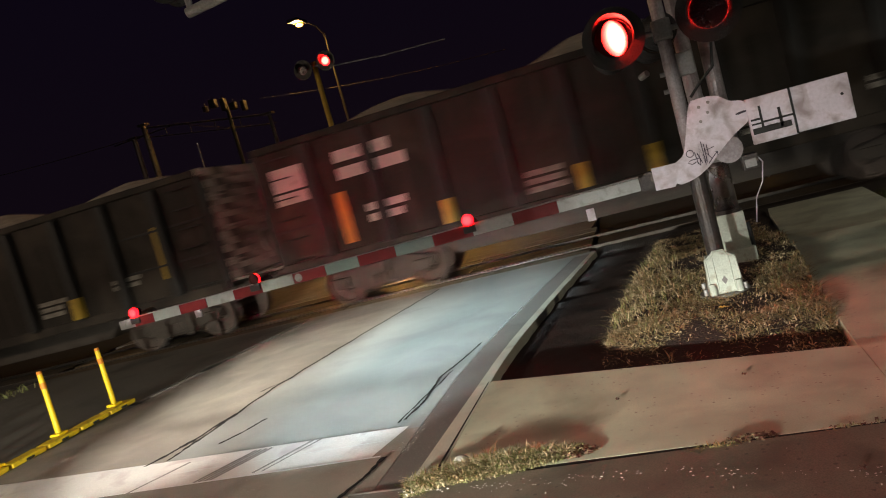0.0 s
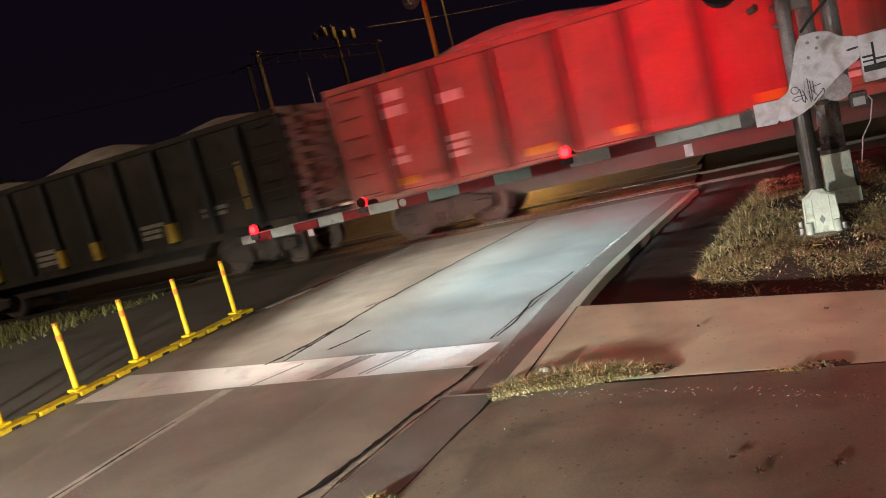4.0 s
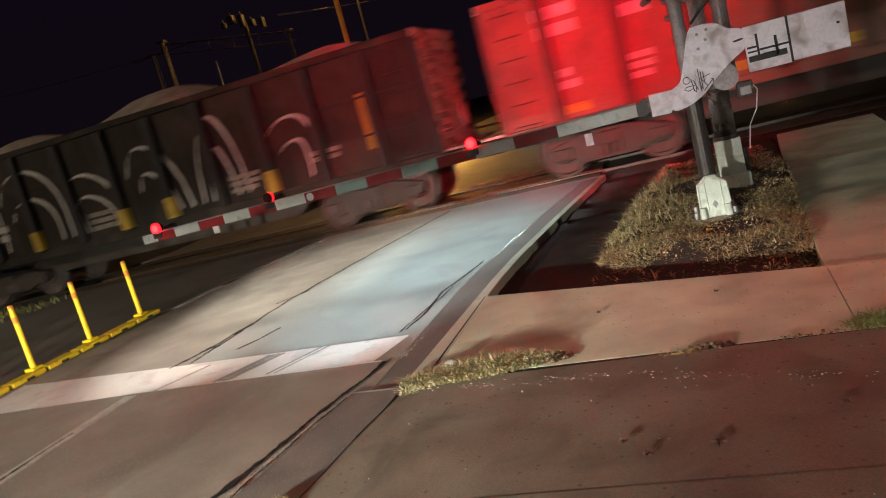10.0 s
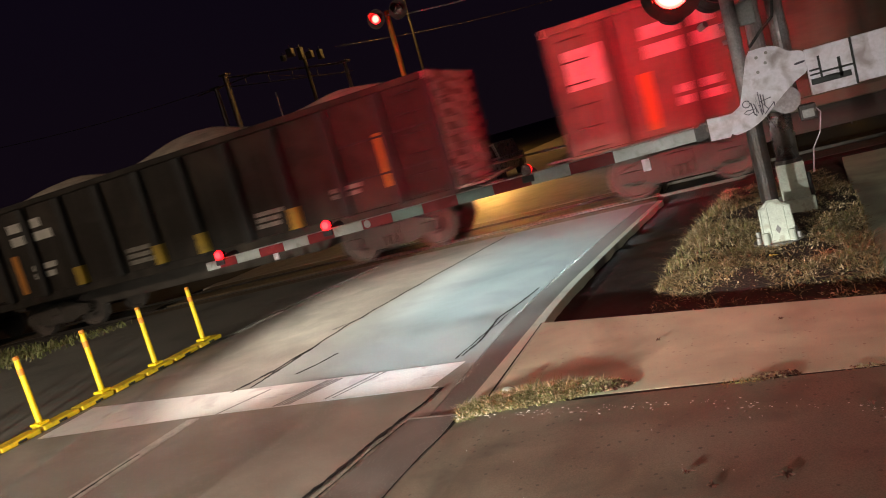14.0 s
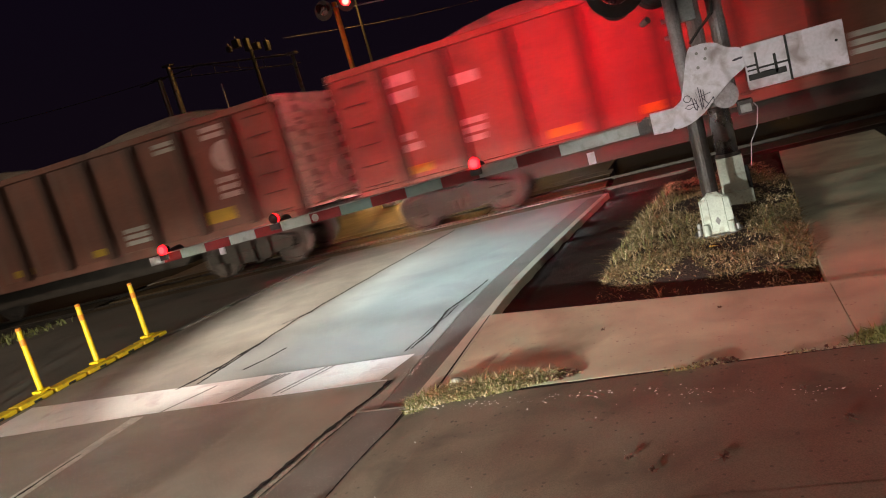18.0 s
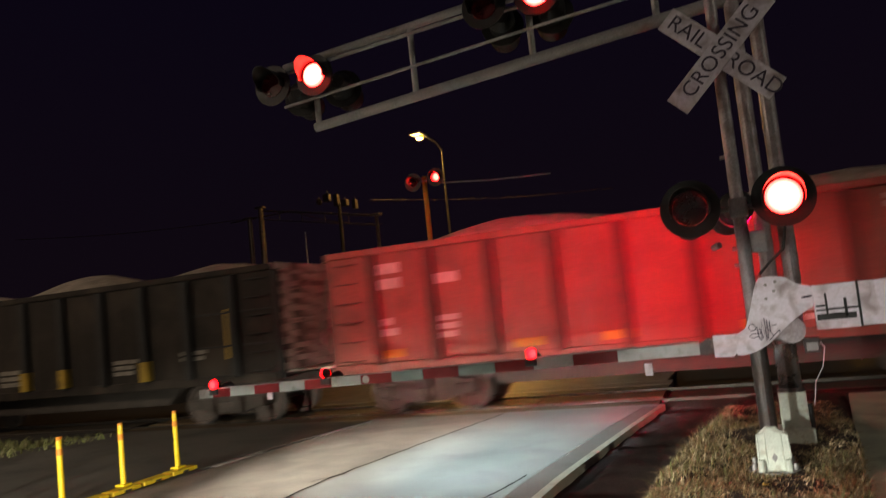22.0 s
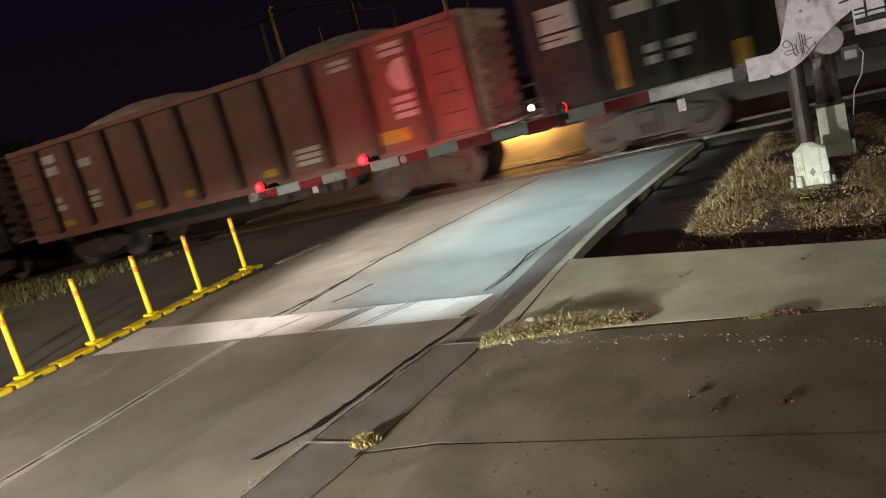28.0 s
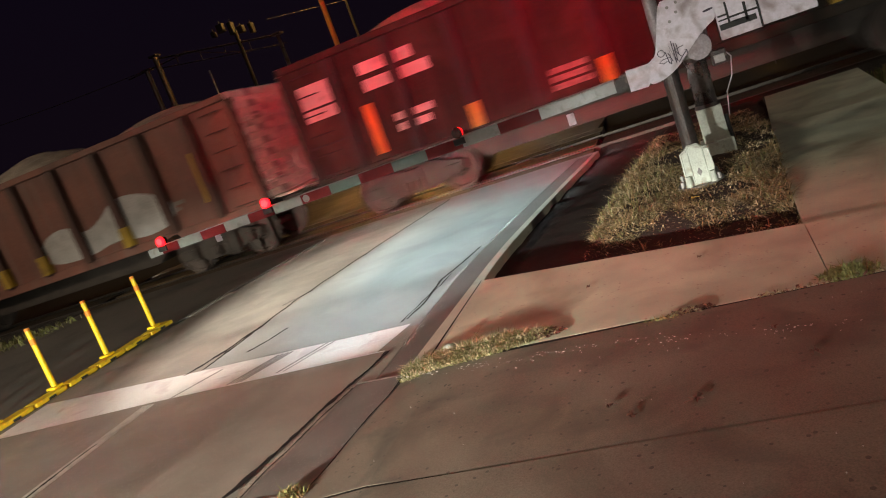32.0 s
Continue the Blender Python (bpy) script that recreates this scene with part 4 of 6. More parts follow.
def light_unit(parent, x, y, z, face, phase, lit=None, r=0.15, plate_r=0.26, tunnel=0.0):
    """A crossing light: black round backing, housing, hood and a lens with a lit and an unlit side, which turns over."""
    unit = new("light_unit")
    unit.parent = parent
    unit.matrix_basis = pose(x, y, z) if face < 0 else pose(x, y, z, 6, 0, 193)
    unit["label"] = "black round crossing light with a hood"
    bm = B()
    n = 36
    rings = [[bm.verts.new((q * math.cos(2 * math.pi * i / n), yy, q * math.sin(2 * math.pi * i / n))) for i in range(n)] for q, yy in ((r + 0.003, -0.004), (plate_r, -0.004), (plate_r, 0.012), (r + 0.003, 0.012))]
    for a, b in zip(rings, rings[1:] + rings[:1]):
        for i in range(n):
            bm.faces.new((a[i], b[i], b[(i + 1) % n], a[(i + 1) % n]))
    part("backing_disc", bm, SIGNAL_BLACK, unit)
    bm = B()
    shell = [[bm.verts.new((q * math.cos(2 * math.pi * i / n), yy, q * math.sin(2 * math.pi * i / n))) for i in range(n)] for q, yy in ((r + 0.012, 0.012), (r + 0.012, 0.17), (r * 0.6, 0.27))]
    for a, b in zip(shell, shell[1:]):
        for i in range(n):
            bm.faces.new((a[i], b[i], b[(i + 1) % n], a[(i + 1) % n]))
    bm.faces.new(shell[-1])
    part("housing", bm, SIGNAL_BLACK, unit)
    bm = B()
    m = 20
    ring = []
    for i in range(m + 1):
        a = -0.35 + (math.pi + 0.7) * i / m
        q = r + 0.02
        deep = 0.3 * (0.35 + 0.65 * max(0.0, math.sin(a)))
        ring.append([bm.verts.new((rr * math.cos(a), yy, rr * math.sin(a))) for rr, yy in ((q, -0.004), (q, -deep), (q + 0.006, -deep), (q + 0.006, -0.004))])
    for a, b in zip(ring, ring[1:]):
        for i in range(4):
            bm.faces.new((a[i], b[i], b[(i + 1) % 4], a[(i + 1) % 4]))
    part("hood", bm, SIGNAL_BLACK, unit)
    # Unseen tube added over a trackside lens to narrow the light it throws.
    if tunnel:
        bm = B()
        sleeve = [[bm.verts.new((q * math.cos(2 * math.pi * i / n), yy, q * math.sin(2 * math.pi * i / n))) for i in range(n)] for q, yy in ((r + 0.03, -0.004), (r + 0.03, -tunnel), (r + 0.036, -tunnel), (r + 0.036, -0.004))]
        for a, b in zip(sleeve, sleeve[1:] + sleeve[:1]):
            for i in range(n):
                bm.faces.new((a[i], b[i], b[(i + 1) % n], a[(i + 1) % n]))
        part("tunnel_visor", bm, SIGNAL_BLACK, unit, "long black tube added to narrow the beam")
    bm = B()
    rows = []
    for k in range(5):
        q = r * math.cos(k / 4 * 1.35)
        rows.append([bm.verts.new((q * math.cos(2 * math.pi * i / n), -0.012 - 0.03 * math.sin(k / 4 * 1.35), q * math.sin(2 * math.pi * i / n))) for i in range(n)])
    for a, b in zip(rows, rows[1:]):
        for i in range(n):
            bm.faces.new((a[i], a[(i + 1) % n], b[(i + 1) % n], b[i])).material_index = 0
    bm.faces.new(rows[-1]).material_index = 0
    back = [bm.verts.new((r * math.cos(2 * math.pi * i / n), 0.012, r * math.sin(2 * math.pi * i / n))) for i in range(n)]
    for i in range(n):
        bm.faces.new((rows[0][i], back[i], back[(i + 1) % n], rows[0][(i + 1) % n])).material_index = 1
    bm.faces.new(back[::-1]).material_index = 1
    lens = part("lens", bm, lit or LIT, unit, "red glass lens", mats=(UNLIT,))
    FLASHERS.append((lens, phase, None if lit == LIT_FAR else face > 0))
    return unit


# ---- the near crossing signal with its gate ----
signal = thing("crossing_signal", "galvanised crossing signal mast with crossbuck and red lights", "crossing signal", pose(0.08, 0, 0.0))
bm = B()
tube(bm, (0, 0, 0.4), (0, 0, 4.45), 0.062, 0.055, 20)
part("mast", bm, MAST, signal, smooth=False)
bm = B()
tube(bm, (0, 0, 0.38), (0, 0, 1.3), 0.075, 0.075, 20)
part("mast_sleeve", bm, POLE, signal, "dark lower sleeve of the mast")
shield = [(-0.125, 0.2), (-0.12, 0.4), (-0.075, 0.42), (-0.035, 0.468), (0.055, 0.466), (0.09, 0.42), (0.145, 0.4), (0.155, 0.2), (0.115, 0.15), (0.1, 0.07), (-0.08, 0.07), (-0.115, 0.15)]
bm = B()
plate(bm, shield, -0.13, -0.1, 0.008)
part("base_front", bm, FOOT, signal, "white ribbed base casting")
bm = B()
pipe(bm, [(0.015 + (x - 0.015) * 0.93, -0.131, 0.27 + (z - 0.27) * 0.94) for x, z in shield + shield[:1]], 0.009, 6)
part("casting_rim", bm, FOOT, signal, "raised rim of the base casting")
for x in (-0.05, 0.085):
    part("casting_rib", tube(B(), (x, -0.131, 0.12), (x, -0.131, 0.41), 0.007, seg=6), FOOT, signal)
bm = B()
plate(bm, [(-0.14, 0.05), (-0.1, 0.4), (0.1, 0.4), (0.14, 0.05)], -0.098, 0.12, 0.01)
part("base_body", bm, FOOT, signal)
bm = B()
tube(bm, (0, 0, 0.0), (0, 0, 0.085), 0.23, 0.215, 28)
part("base_flange", bm, GALV, signal, "round grey flange under the casting")
bm = B()
tube(bm, (0, 0, 0.0), (0, 0, 0.055), 0.022, 0.018, 6)
nut = part("bolt", bm, GALV, signal)
nut.matrix_basis = pose(-0.16, -0.14, 0.095)
for x, y in ((0.17, -0.13), (-0.16, 0.14), (0.16, 0.14)):
    again(nut, pose(x, y, 0.095))
bm = B()
tube(bm, (0, 0, 0), (0, 0, 0.1), 0.03, 0.026, 10)
cap = part("bolt_cap", bm, FOOT, signal)
cap.matrix_basis = pose(0.12, -0.17, 0.09)
again(cap, pose(-0.1, -0.17, 0.09))
bm = B()
plate(bm, [(-0.008, 0.2), (0.015, 0.24), (0.038, 0.2), (0.015, 0.16)], -0.137, -0.129, 0.0)
part("casting_mark", bm, GALV, signal, "raised casting mark")
# Light pairs on a cross tube.
bm = B()
tube(bm, (-0.44, 0.02, 2.42), (0.44, 0.02, 2.42), 0.025, seg=12)
block(bm, -0.08, 0.08, -0.08, 0.08, 2.33, 2.51, 0.02)
part("light_bar", bm, GALV, signal)
for face, y in ((-1, -0.3), (1, 0.36)):
    back = face > 0
    if back:
        light_unit(signal, -0.04, y, 2.44, face, 1, LIT_BACK, 0.14, 0.16, 0.38)
        light_unit(signal, -0.4, y, 2.44, face, 0, LIT_BACK, 0.14, 0.16, 0.38)
    else:
        light_unit(signal, 0.37, y, 2.44, face, 1)
        light_unit(signal, -0.4, y, 2.44, face, 0)
# Crossbuck: two blades with letters.


def letters(text, size, m, parent, mat=INK):
    c = bpy.data.curves.new("lettering", "FONT")
    c.body, c.size, c.align_x, c.align_y, c.extrude = text, size, "CENTER", "CENTER", 0.002
    tmp = bpy.data.objects.new("lettering", c)
    scene.collection.objects.link(tmp)
    me = bpy.data.meshes.new_from_object(tmp.evaluated_get(bpy.context.evaluated_depsgraph_get()))
    bpy.data.objects.remove(tmp)
    me.materials.append(mat)
    ob = new("lettering", me)
    ob.parent = parent
    ob.matrix_basis = m
    ob["label"] = "black capital letters " + text
    return ob


for ang, words, y in ((-45, (("RAIL", -0.36), ("ROAD", 0.36)), -0.085), (45, (("CROSSING", 0.0),), -0.112)):
    bm = B()
    block(bm, -0.61, 0.61, -0.01, 0.01, -0.115, 0.115, 0.004)
    # "ang" turns the blade in its own plane
    blade = part("crossbuck_blade", bm, WHITE, signal, "white crossbuck blade")
    blade.matrix_basis = pose(0.03, y, 3.85, 0, -ang, 0)
    for w, x in words:
        letters(w, 0.2, pose(x, -0.0135, 0, 90, 0, 0), blade)
bm = B()
block(bm, 0.02, 0.2, 0.04, 0.12, 2.0, 2.2, 0.01)
part("junction_box", bm, GALV, signal)
for z in (1.9, 2.05, 2.9):
    part("conduit_clip", tube(B(), (-0.1, 0, z), (-0.06, 0, z), 0.02, seg=8), GALV, signal)
bm = B()
pipe(bm, [(0.36, -0.02, 2.2), (0.32, -0.08, 2.0), (0.2, 0, 1.9), (0.1, 0.0, 1.8)], 0.012)
part("cable", bm, BLACK, signal, "black cable to the light")
bm = B()
tube(bm, (-0.26, 0.0, 2.08), (-0.2, -0.06, 2.1), 0.028, 0.03, 10)
part("gong_bell", bm, GALV, signal, "small bell beside the mast")

# Gate: the machine, the bracket with its counterweights, and the striped arm.
gate = thing("crossing_gate", "lowered red and white crossing gate with counterweights", "crossing gate", pose(0.08, 0, 0))
bm = B()
block(bm, 0.05, 0.4, -0.04, 0.3, 1.2, 1.66, 0.03)
part("machine", bm, GALV, gate, "grey gate machine box")
bm = B()
tube(bm, (0.29, 0.05, 1.29), (0.29, -0.14, 1.29), 0.115, seg=24)
part("gear_cover", bm, MAST, gate, "round grey gear cover")
def rounded(points, passes=2):
    """Cut the corners of a closed outline, so that it runs in curves."""
    for _ in range(passes):
        points = [q for (a, b), (c, d) in zip(points, points[1:] + points[:1]) for q in ((a * 0.75 + c * 0.25, b * 0.75 + d * 0.25), (a * 0.25 + c * 0.75, b * 0.25 + d * 0.75))]
    return points


bm = B()
curve = rounded([(-0.138, 1.286), (-0.08, 1.325), (-0.035, 1.445), (0.011, 1.6), (0.055, 1.74), (0.1, 1.775), (0.294, 1.765), (0.37, 1.67), (0.5, 1.665), (0.505, 1.484), (0.4, 1.435), (0.285, 1.352), (0.188, 1.268), (0.088, 1.177), (-0.049, 1.112), (-0.2, 1.097)])
plate(bm, [(-0.36, 1.3), (-0.15, 1.29)] + curve[2:-4] + [(-0.2, 1.097), (-0.36, 1.103)], -0.19, -0.165, 0.005)
part("bracket", bm, WHITE, gate, "scuffed white arm bracket with scrawled marker")
bm = B()
plate(bm, rounded([(0.4, 1.552), (0.485, 1.56), (0.485, 1.578), (0.4, 1.57)], 1), -0.1945, -0.19)
part("bracket_slot", bm, INK, gate, "dark slot in the bracket")
bm = B()
plate(bm, [(0.06, 1.55), (0.08, 1.77), (0.24, 1.76), (0.26, 1.6)], -0.208, -0.192, 0.004)
part("clamp", bm, WHITE, gate, "scuffed white clamp plate")
for x, z in ((0.13, 1.7), (0.19, 1.64), (0.12, 1.58), (0.21, 1.72)):
    part("clamp_bolt", disc(B(), (x, z), 0.014, -0.222, -0.205, 8), GALV, gate)
# scrawl: strokes of marker
ring = [(-0.022 + 0.03 * math.cos(a * 0.7), 1.34 + 0.03 * math.sin(a * 0.7)) for a in range(10)]
strokes = [ring, [(0.046, 1.285), (-0.027, 1.284), (-0.054, 1.266), (-0.021, 1.247), (0.019, 1.261), (0.043, 1.222)], [(0.015, 1.345), (0.028, 1.235)], [(0.043, 1.222), (0.057, 1.385), (0.087, 1.217), (0.082, 1.418)], [(0.035, 1.33), (0.06, 1.24)], [(0.1, 1.393), (0.1, 1.232), (0.079, 1.308)], [(0.121, 1.387), (0.121, 1.29)], [(0.177, 1.35), (0.093, 1.334), (0.141, 1.258)], [(0.106, 1.221), (0.195, 1.305), (0.173, 1.306)], [(0.195, 1.305), (0.193, 1.271)]]
for st in strokes:
    bm = B()
    pairs = []
    for i, (x0, z0) in enumerate(st):
        (xa, za), (xb, zb) = st[max(i - 1, 0)], st[min(i + 1, len(st) - 1)]
        run = math.hypot(xb - xa, zb - za) or 1.0
        nx, nz = -(zb - za) / run * 0.0036, (xb - xa) / run * 0.0036
        if run < 0.03:
            nx, nz = 0.0036, 0.0015
        pairs.append((bm.verts.new((x0 + nx, -0.1945, z0 + nz)), bm.verts.new((x0 - nx, -0.1945, z0 - nz))))
    for (a, b), (c, d) in zip(pairs, pairs[1:]):
        bm.faces.new((a, b, d, c))
    part("marker_stroke", bm, INK, gate, "black marker stroke")
for x0, x1, z0 in ((0.49, 0.832, 1.275), (0.84, 1.27, 1.285)):
    bm = B()
    block(bm, x0, x1, -0.2, -0.12, z0, 1.656, 0.008)
    part("counterweight", bm, WHITE, gate, "white painted counterweight plate")
# Black strips laid on the plates: gaps and lower-left shade put into colour.
for x0, x1, z0, z1 in ((0.5, 0.8, 1.355, 1.405), (0.5, 0.585, 1.432, 1.446), (0.5, 0.585, 1.468, 1.484), (0.574, 0.592, 1.4, 1.58), (0.715, 0.738, 1.37, 1.53), (0.592, 0.83, 1.435, 1.452), (0.61, 0.7, 1.398, 1.408), (0.82, 0.838, 1.28, 1.655)):
    bm = B()
    block(bm, x0, x1, -0.2045, -0.19, z0, z1)
    part("counterweight_gap", bm, SIGNAL_BLACK, gate, "black strip for the gaps and shade on the counterweight plates")
bm = B()
disc(bm, (1.2, 1.5), 0.012, -0.206, -0.2, 10)
part("counterweight_bolt", bm, SIGNAL_BLACK, gate)
bm = B()
block(bm, 0.37, 0.5, -0.14, -0.02, 1.08, 1.21, 0.01)
part("switch_box", bm, DARK_IRON, gate, "small grimy switch box")
part("switch_cover", block(B(), 0.39, 0.48, -0.146, -0.138, 1.1, 1.17, 0.006), GALV, gate, "scuffed pale cover of the switch box")
bm = B()
pipe(bm, [(0.48, -0.1, 1.2), (0.53, -0.1, 1.12), (0.5, -0.05, 0.95), (0.43, 0.0, 0.82), (0.4, 0.1, 0.6)], 0.005)
part("cable_loop", bm, WHITE, gate, "thin pale cable hanging in a loop")
# Arm: a thin board in taped lengths, 6 m long, tapering towards the tip.
X0, X1, Z0, Z1 = -0.48, -6.14, 1.19, 1.09
cuts = [0.0, 0.13, 0.205, 0.275, 0.345, 0.415, 0.485, 0.55, 0.615, 0.68, 0.74, 0.8, 0.86, 0.92, 0.965, 1.0]
tapes = [WHITE_TAPE, RED_TAPE, WHITE_TAPE, RED_TAPE, TEAL_TAPE, RED_TAPE, TEAL_TAPE, RED_TAPE, WHITE_TAPE, RED_TAPE, WHITE_TAPE, RED_TAPE, WHITE_TAPE, RED_TAPE, WHITE_TAPE]
for a, b, mat in zip(cuts, cuts[1:], tapes):
    xa, xb = X0 + (X1 - X0) * a, X0 + (X1 - X0) * b
    za, zb, ha, hb = Z0 + (Z1 - Z0) * a, Z0 + (Z1 - Z0) * b, 0.055 - 0.007 * a, 0.055 - 0.007 * b
    bm = B()
    plate(bm, [(xa - 0.003, za - ha), (xb, zb - hb), (xb, zb + hb), (xa - 0.003, za + ha)], -0.185, -0.155)
    part("arm_stripe", bm, mat, gate)
bm = B()
plate(bm, rounded([(-0.49, 1.13), (-0.42, 1.12), (-0.36, 1.16), (-0.35, 1.27), (-0.42, 1.28), (-0.45, 1.24), (-0.49, 1.25)], 1), -0.178, -0.15)
part("arm_joint", bm, DARK_IRON, gate, "dark joint between bracket and arm")
bm = B()
pipe(bm, [(X0, -0.17, Z0 + 0.066), (-3.0, -0.17, 1.2), (-6.0, -0.17, 1.145)], 0.008, 6)
part("arm_cable", bm, GALV, gate, "thin cable along the top of the arm")
bm = B()
disc(bm, (0, 0), 0.042, -0.001, 0.001, 14)
tag = part("sticker", bm, WHITE_TAPE, gate, "pale round sticker on the arm")
tag.matrix_basis = pose(-3.9, -0.187, 1.13)
for x in (-0.95, -5.15):
    bm = B()
    block(bm, x - 0.035, x + 0.035, -0.18, -0.16, 0.98, 1.09)
    part("arm_bracket_tab", bm, WHITE, gate, "small pale tab under the arm")


def arm_light(x, z, phase):
    unit = new("arm_light")
    unit.parent = gate
    unit.matrix_basis = pose(x, -0.17, z)
    unit["label"] = "small red light on the gate arm"
    bm = B()
    block(bm, -0.06, 0.06, -0.03, 0.05, -0.075, -0.01, 0.01)
    part("bracket", bm, SIGNAL_BLACK, unit)
    bm = B()
    n = 20
    tube(bm, (0, -0.035, 0.045), (0, 0.0, 0.045), 0.05, 0.056, n, mat=0)
    tube(bm, (0, 0.001, 0.045), (0, 0.02, 0.045), 0.056, 0.05, n, mat=1)
    lens = part("lens", bm, LIT_ARM, unit, "red lens", mats=(UNLIT,))
    if phase is not None:
        FLASHERS.append((lens, phase, None))
    bm = B()
    tube(bm, (0, 0.06, 0.045), (0, 0.075, 0.045), 0.042, 0.038, n)
    part("rear_cap", bm, UNLIT, unit)


def trackside_tube(x, z, phase, glow):
    """The side of an arm light that faces the tracks: a lens in a short tube added to narrow its beam, closed behind.
    """
    unit = new("rear_light")
    unit.parent = gate
    unit.matrix_basis = pose(x, -0.03, z, 3, 0, 8)
    unit["label"] = "red rear lens in a short black tube added to narrow it"
    bm = B()
    tube(bm, (0, 0.002, 0), (0, 0.014, 0), 0.05, seg=20, mat=0)
    tube(bm, (0, -0.014, 0), (0, 0.0, 0), 0.05, seg=20, mat=1)
    lens = part("lens", bm, glow, unit, mats=(UNLIT,))
    n = 20
    bm = B()
    sleeve = [[bm.verts.new((q * math.cos(2 * math.pi * i / n), yy, q * math.sin(2 * math.pi * i / n))) for i in range(n)] for q, yy in ((0.058, -0.06), (0.058, 0.2), (0.062, 0.2), (0.062, -0.06))]
    for a, b in zip(sleeve, sleeve[1:] + sleeve[:1]):
        for i in range(n):
            bm.faces.new((a[i], b[i], b[(i + 1) % n], a[(i + 1) % n]))
    part("tube", bm, SIGNAL_BLACK, unit)
    part("rear_plate", tube(B(), (0, -0.075, 0), (0, -0.058, 0), 0.06, seg=20), SIGNAL_BLACK, unit)
    if phase is not None:
        FLASHERS.append((lens, phase, None))


for x, z, phase, glow in ((-5.92, 1.15, None, LIT_TIP), (-4.4, 1.18, 0, LIT_REAR), (-2.06, 1.22, 1, LIT_REAR)):
    arm_light(x, z, phase)
    trackside_tube(x - 0.02, z - 0.03, phase, glow)

# ---- cantilever over the lane ----
canti = thing("signal_cantilever", "grey steel cantilever with red lights over the lane", "signal cantilever", pose(0.33, 0.95, 0))
bm = B()
tube(bm, (0, 0, 0.62), (0, 0, 1.6), 0.108, seg=24)
part("lower_post", bm, SHINY, canti, "thick shiny lower post", smooth=True)
for x in (-0.05, 0.16):
    bm = B()
    tube(bm, (x, 0, 1.6), (x, 0, 5.5), 0.075, seg=16)
    part("mast_tube", bm, MAST, canti)
bm = B()
plate(bm, [(-0.125, 0.24), (-0.125, 0.62), (0.125, 0.62), (0.125, 0.24)], -0.14, 0.12, 0.01)
part("base", bm, FOOT, canti, "white painted square base")
bm = B()
block(bm, -0.165, 0.165, -0.17, 0.16, 0.0, 0.27, 0.02)
part("base_flange", bm, FOOT, canti)
bm = B()
tube(bm, (0.16, -0.1, 0.1), (0.145, -0.1, 0.5), 0.02, seg=10)
part("conduit", bm, SIGNAL_BLACK, canti)
part("post_collar", tube(B(), (0, 0, 0.605), (0, 0, 0.655), 0.132, 0.122, 24), DARK_IRON, canti, "dark rim round the foot of the post")
for nm, z0, z1, r in (("lower_chord", 4.72, 4.3, 0.07), ("upper_chord", 5.55, 5.18, 0.055)):
    bm = B()
    x1 = -5.15 if z1 < 5 else -5.55
    tube(bm, (0.2, 0, z0), (x1, 0, z1), r, r * 0.85, 16)
    part(nm, bm, GALV, canti)
for x in (-5.1, -3.7, -2.2, -0.8):
    bm = B()
    tube(bm, (x, 0, 5.2 + (x + 5.5) * 0.066), (x, 0, 4.3 + (x + 5.5) * 0.078), 0.04, seg=10)
    part("strut", bm, GALV, canti)
bm = B()
pipe(bm, [(-5.4, -0.25, 5.0), (-2.0, -0.25, 5.2), (0.1, -0.2, 5.3)], 0.025)
pipe(bm, [(-5.4, -0.3, 4.55), (-2.0, -0.3, 4.8), (0.1, -0.25, 4.95)], 0.02)
part("walkway_rail", bm, GALV, canti, "thin maintenance walkway rails")
for x, z in ((-5.2, 4.85), (-2.3, 5.15)):
    bm = B()
    tube(bm, (x - 0.4, -0.1, z), (x + 0.4, -0.1, z), 0.025, seg=10)
    part("light_bar", bm, GALV, canti)
    for face, y in ((-1, -0.36), (1, 0.36)):
        light_unit(canti, x + 0.3, y, z, face, 1, LIT if face < 0 else LIT_HIGH, tunnel=0.0 if face < 0 else 0.36)
        light_unit(canti, x - 0.32, y, z, face, 0, LIT if face < 0 else LIT_HIGH, tunnel=0.0 if face < 0 else 0.36)

# ---- the far signal behind the train ----
far = thing("far_crossing_signal", "yellow-lit signal mast beyond the tracks with red lights", "crossing signal", pose(-9.3, 15, -0.36))
bm = B()
tube(bm, (0, 0, 0), (0, 0, 6.6), 0.09, 0.08, 14)
# Sodium light on the grey mast put into its colour, with the marking yellow.
part("mast", bm, DECAL_YELLOW, far, "signal mast coloured like the yellow light on it")
bm = B()
block(bm, -0.25, 0.25, -0.25, 0.25, -0.05, 0.3, 0.03)
part("base", bm, FOOT, far)
bm = B()
tube(bm, (-0.5, -0.05, 6.45), (0.6, -0.05, 6.45), 0.03, seg=10)
part("light_bar", bm, GALV, far)
light_unit(far, 0.5, -0.25, 6.47, -1, 1, LIT_FAR, 0.15, 0.3)
light_unit(far, -0.3, -0.25, 6.42, -1, 0, LIT_FAR, 0.15, 0.3)
bm = B()
pipe(bm, [(0.6, 0, 6.3), (2.2, 0, 6.12), (4.2, 0, 6.0)], 0.02, 6)
part("span_wire", bm, GALV, far, "pale wire from the mast")
# far gate, lowered on the other side
bm = B()
tube(bm, (0.1, -0.2, 1.2), (4.5, -0.2, 1.12), 0.05, 0.035, 8)
part("gate_arm", bm, WHITE_TAPE, far, "lowered far gate arm")

# ---- poles, wires and lamp in the distance ----


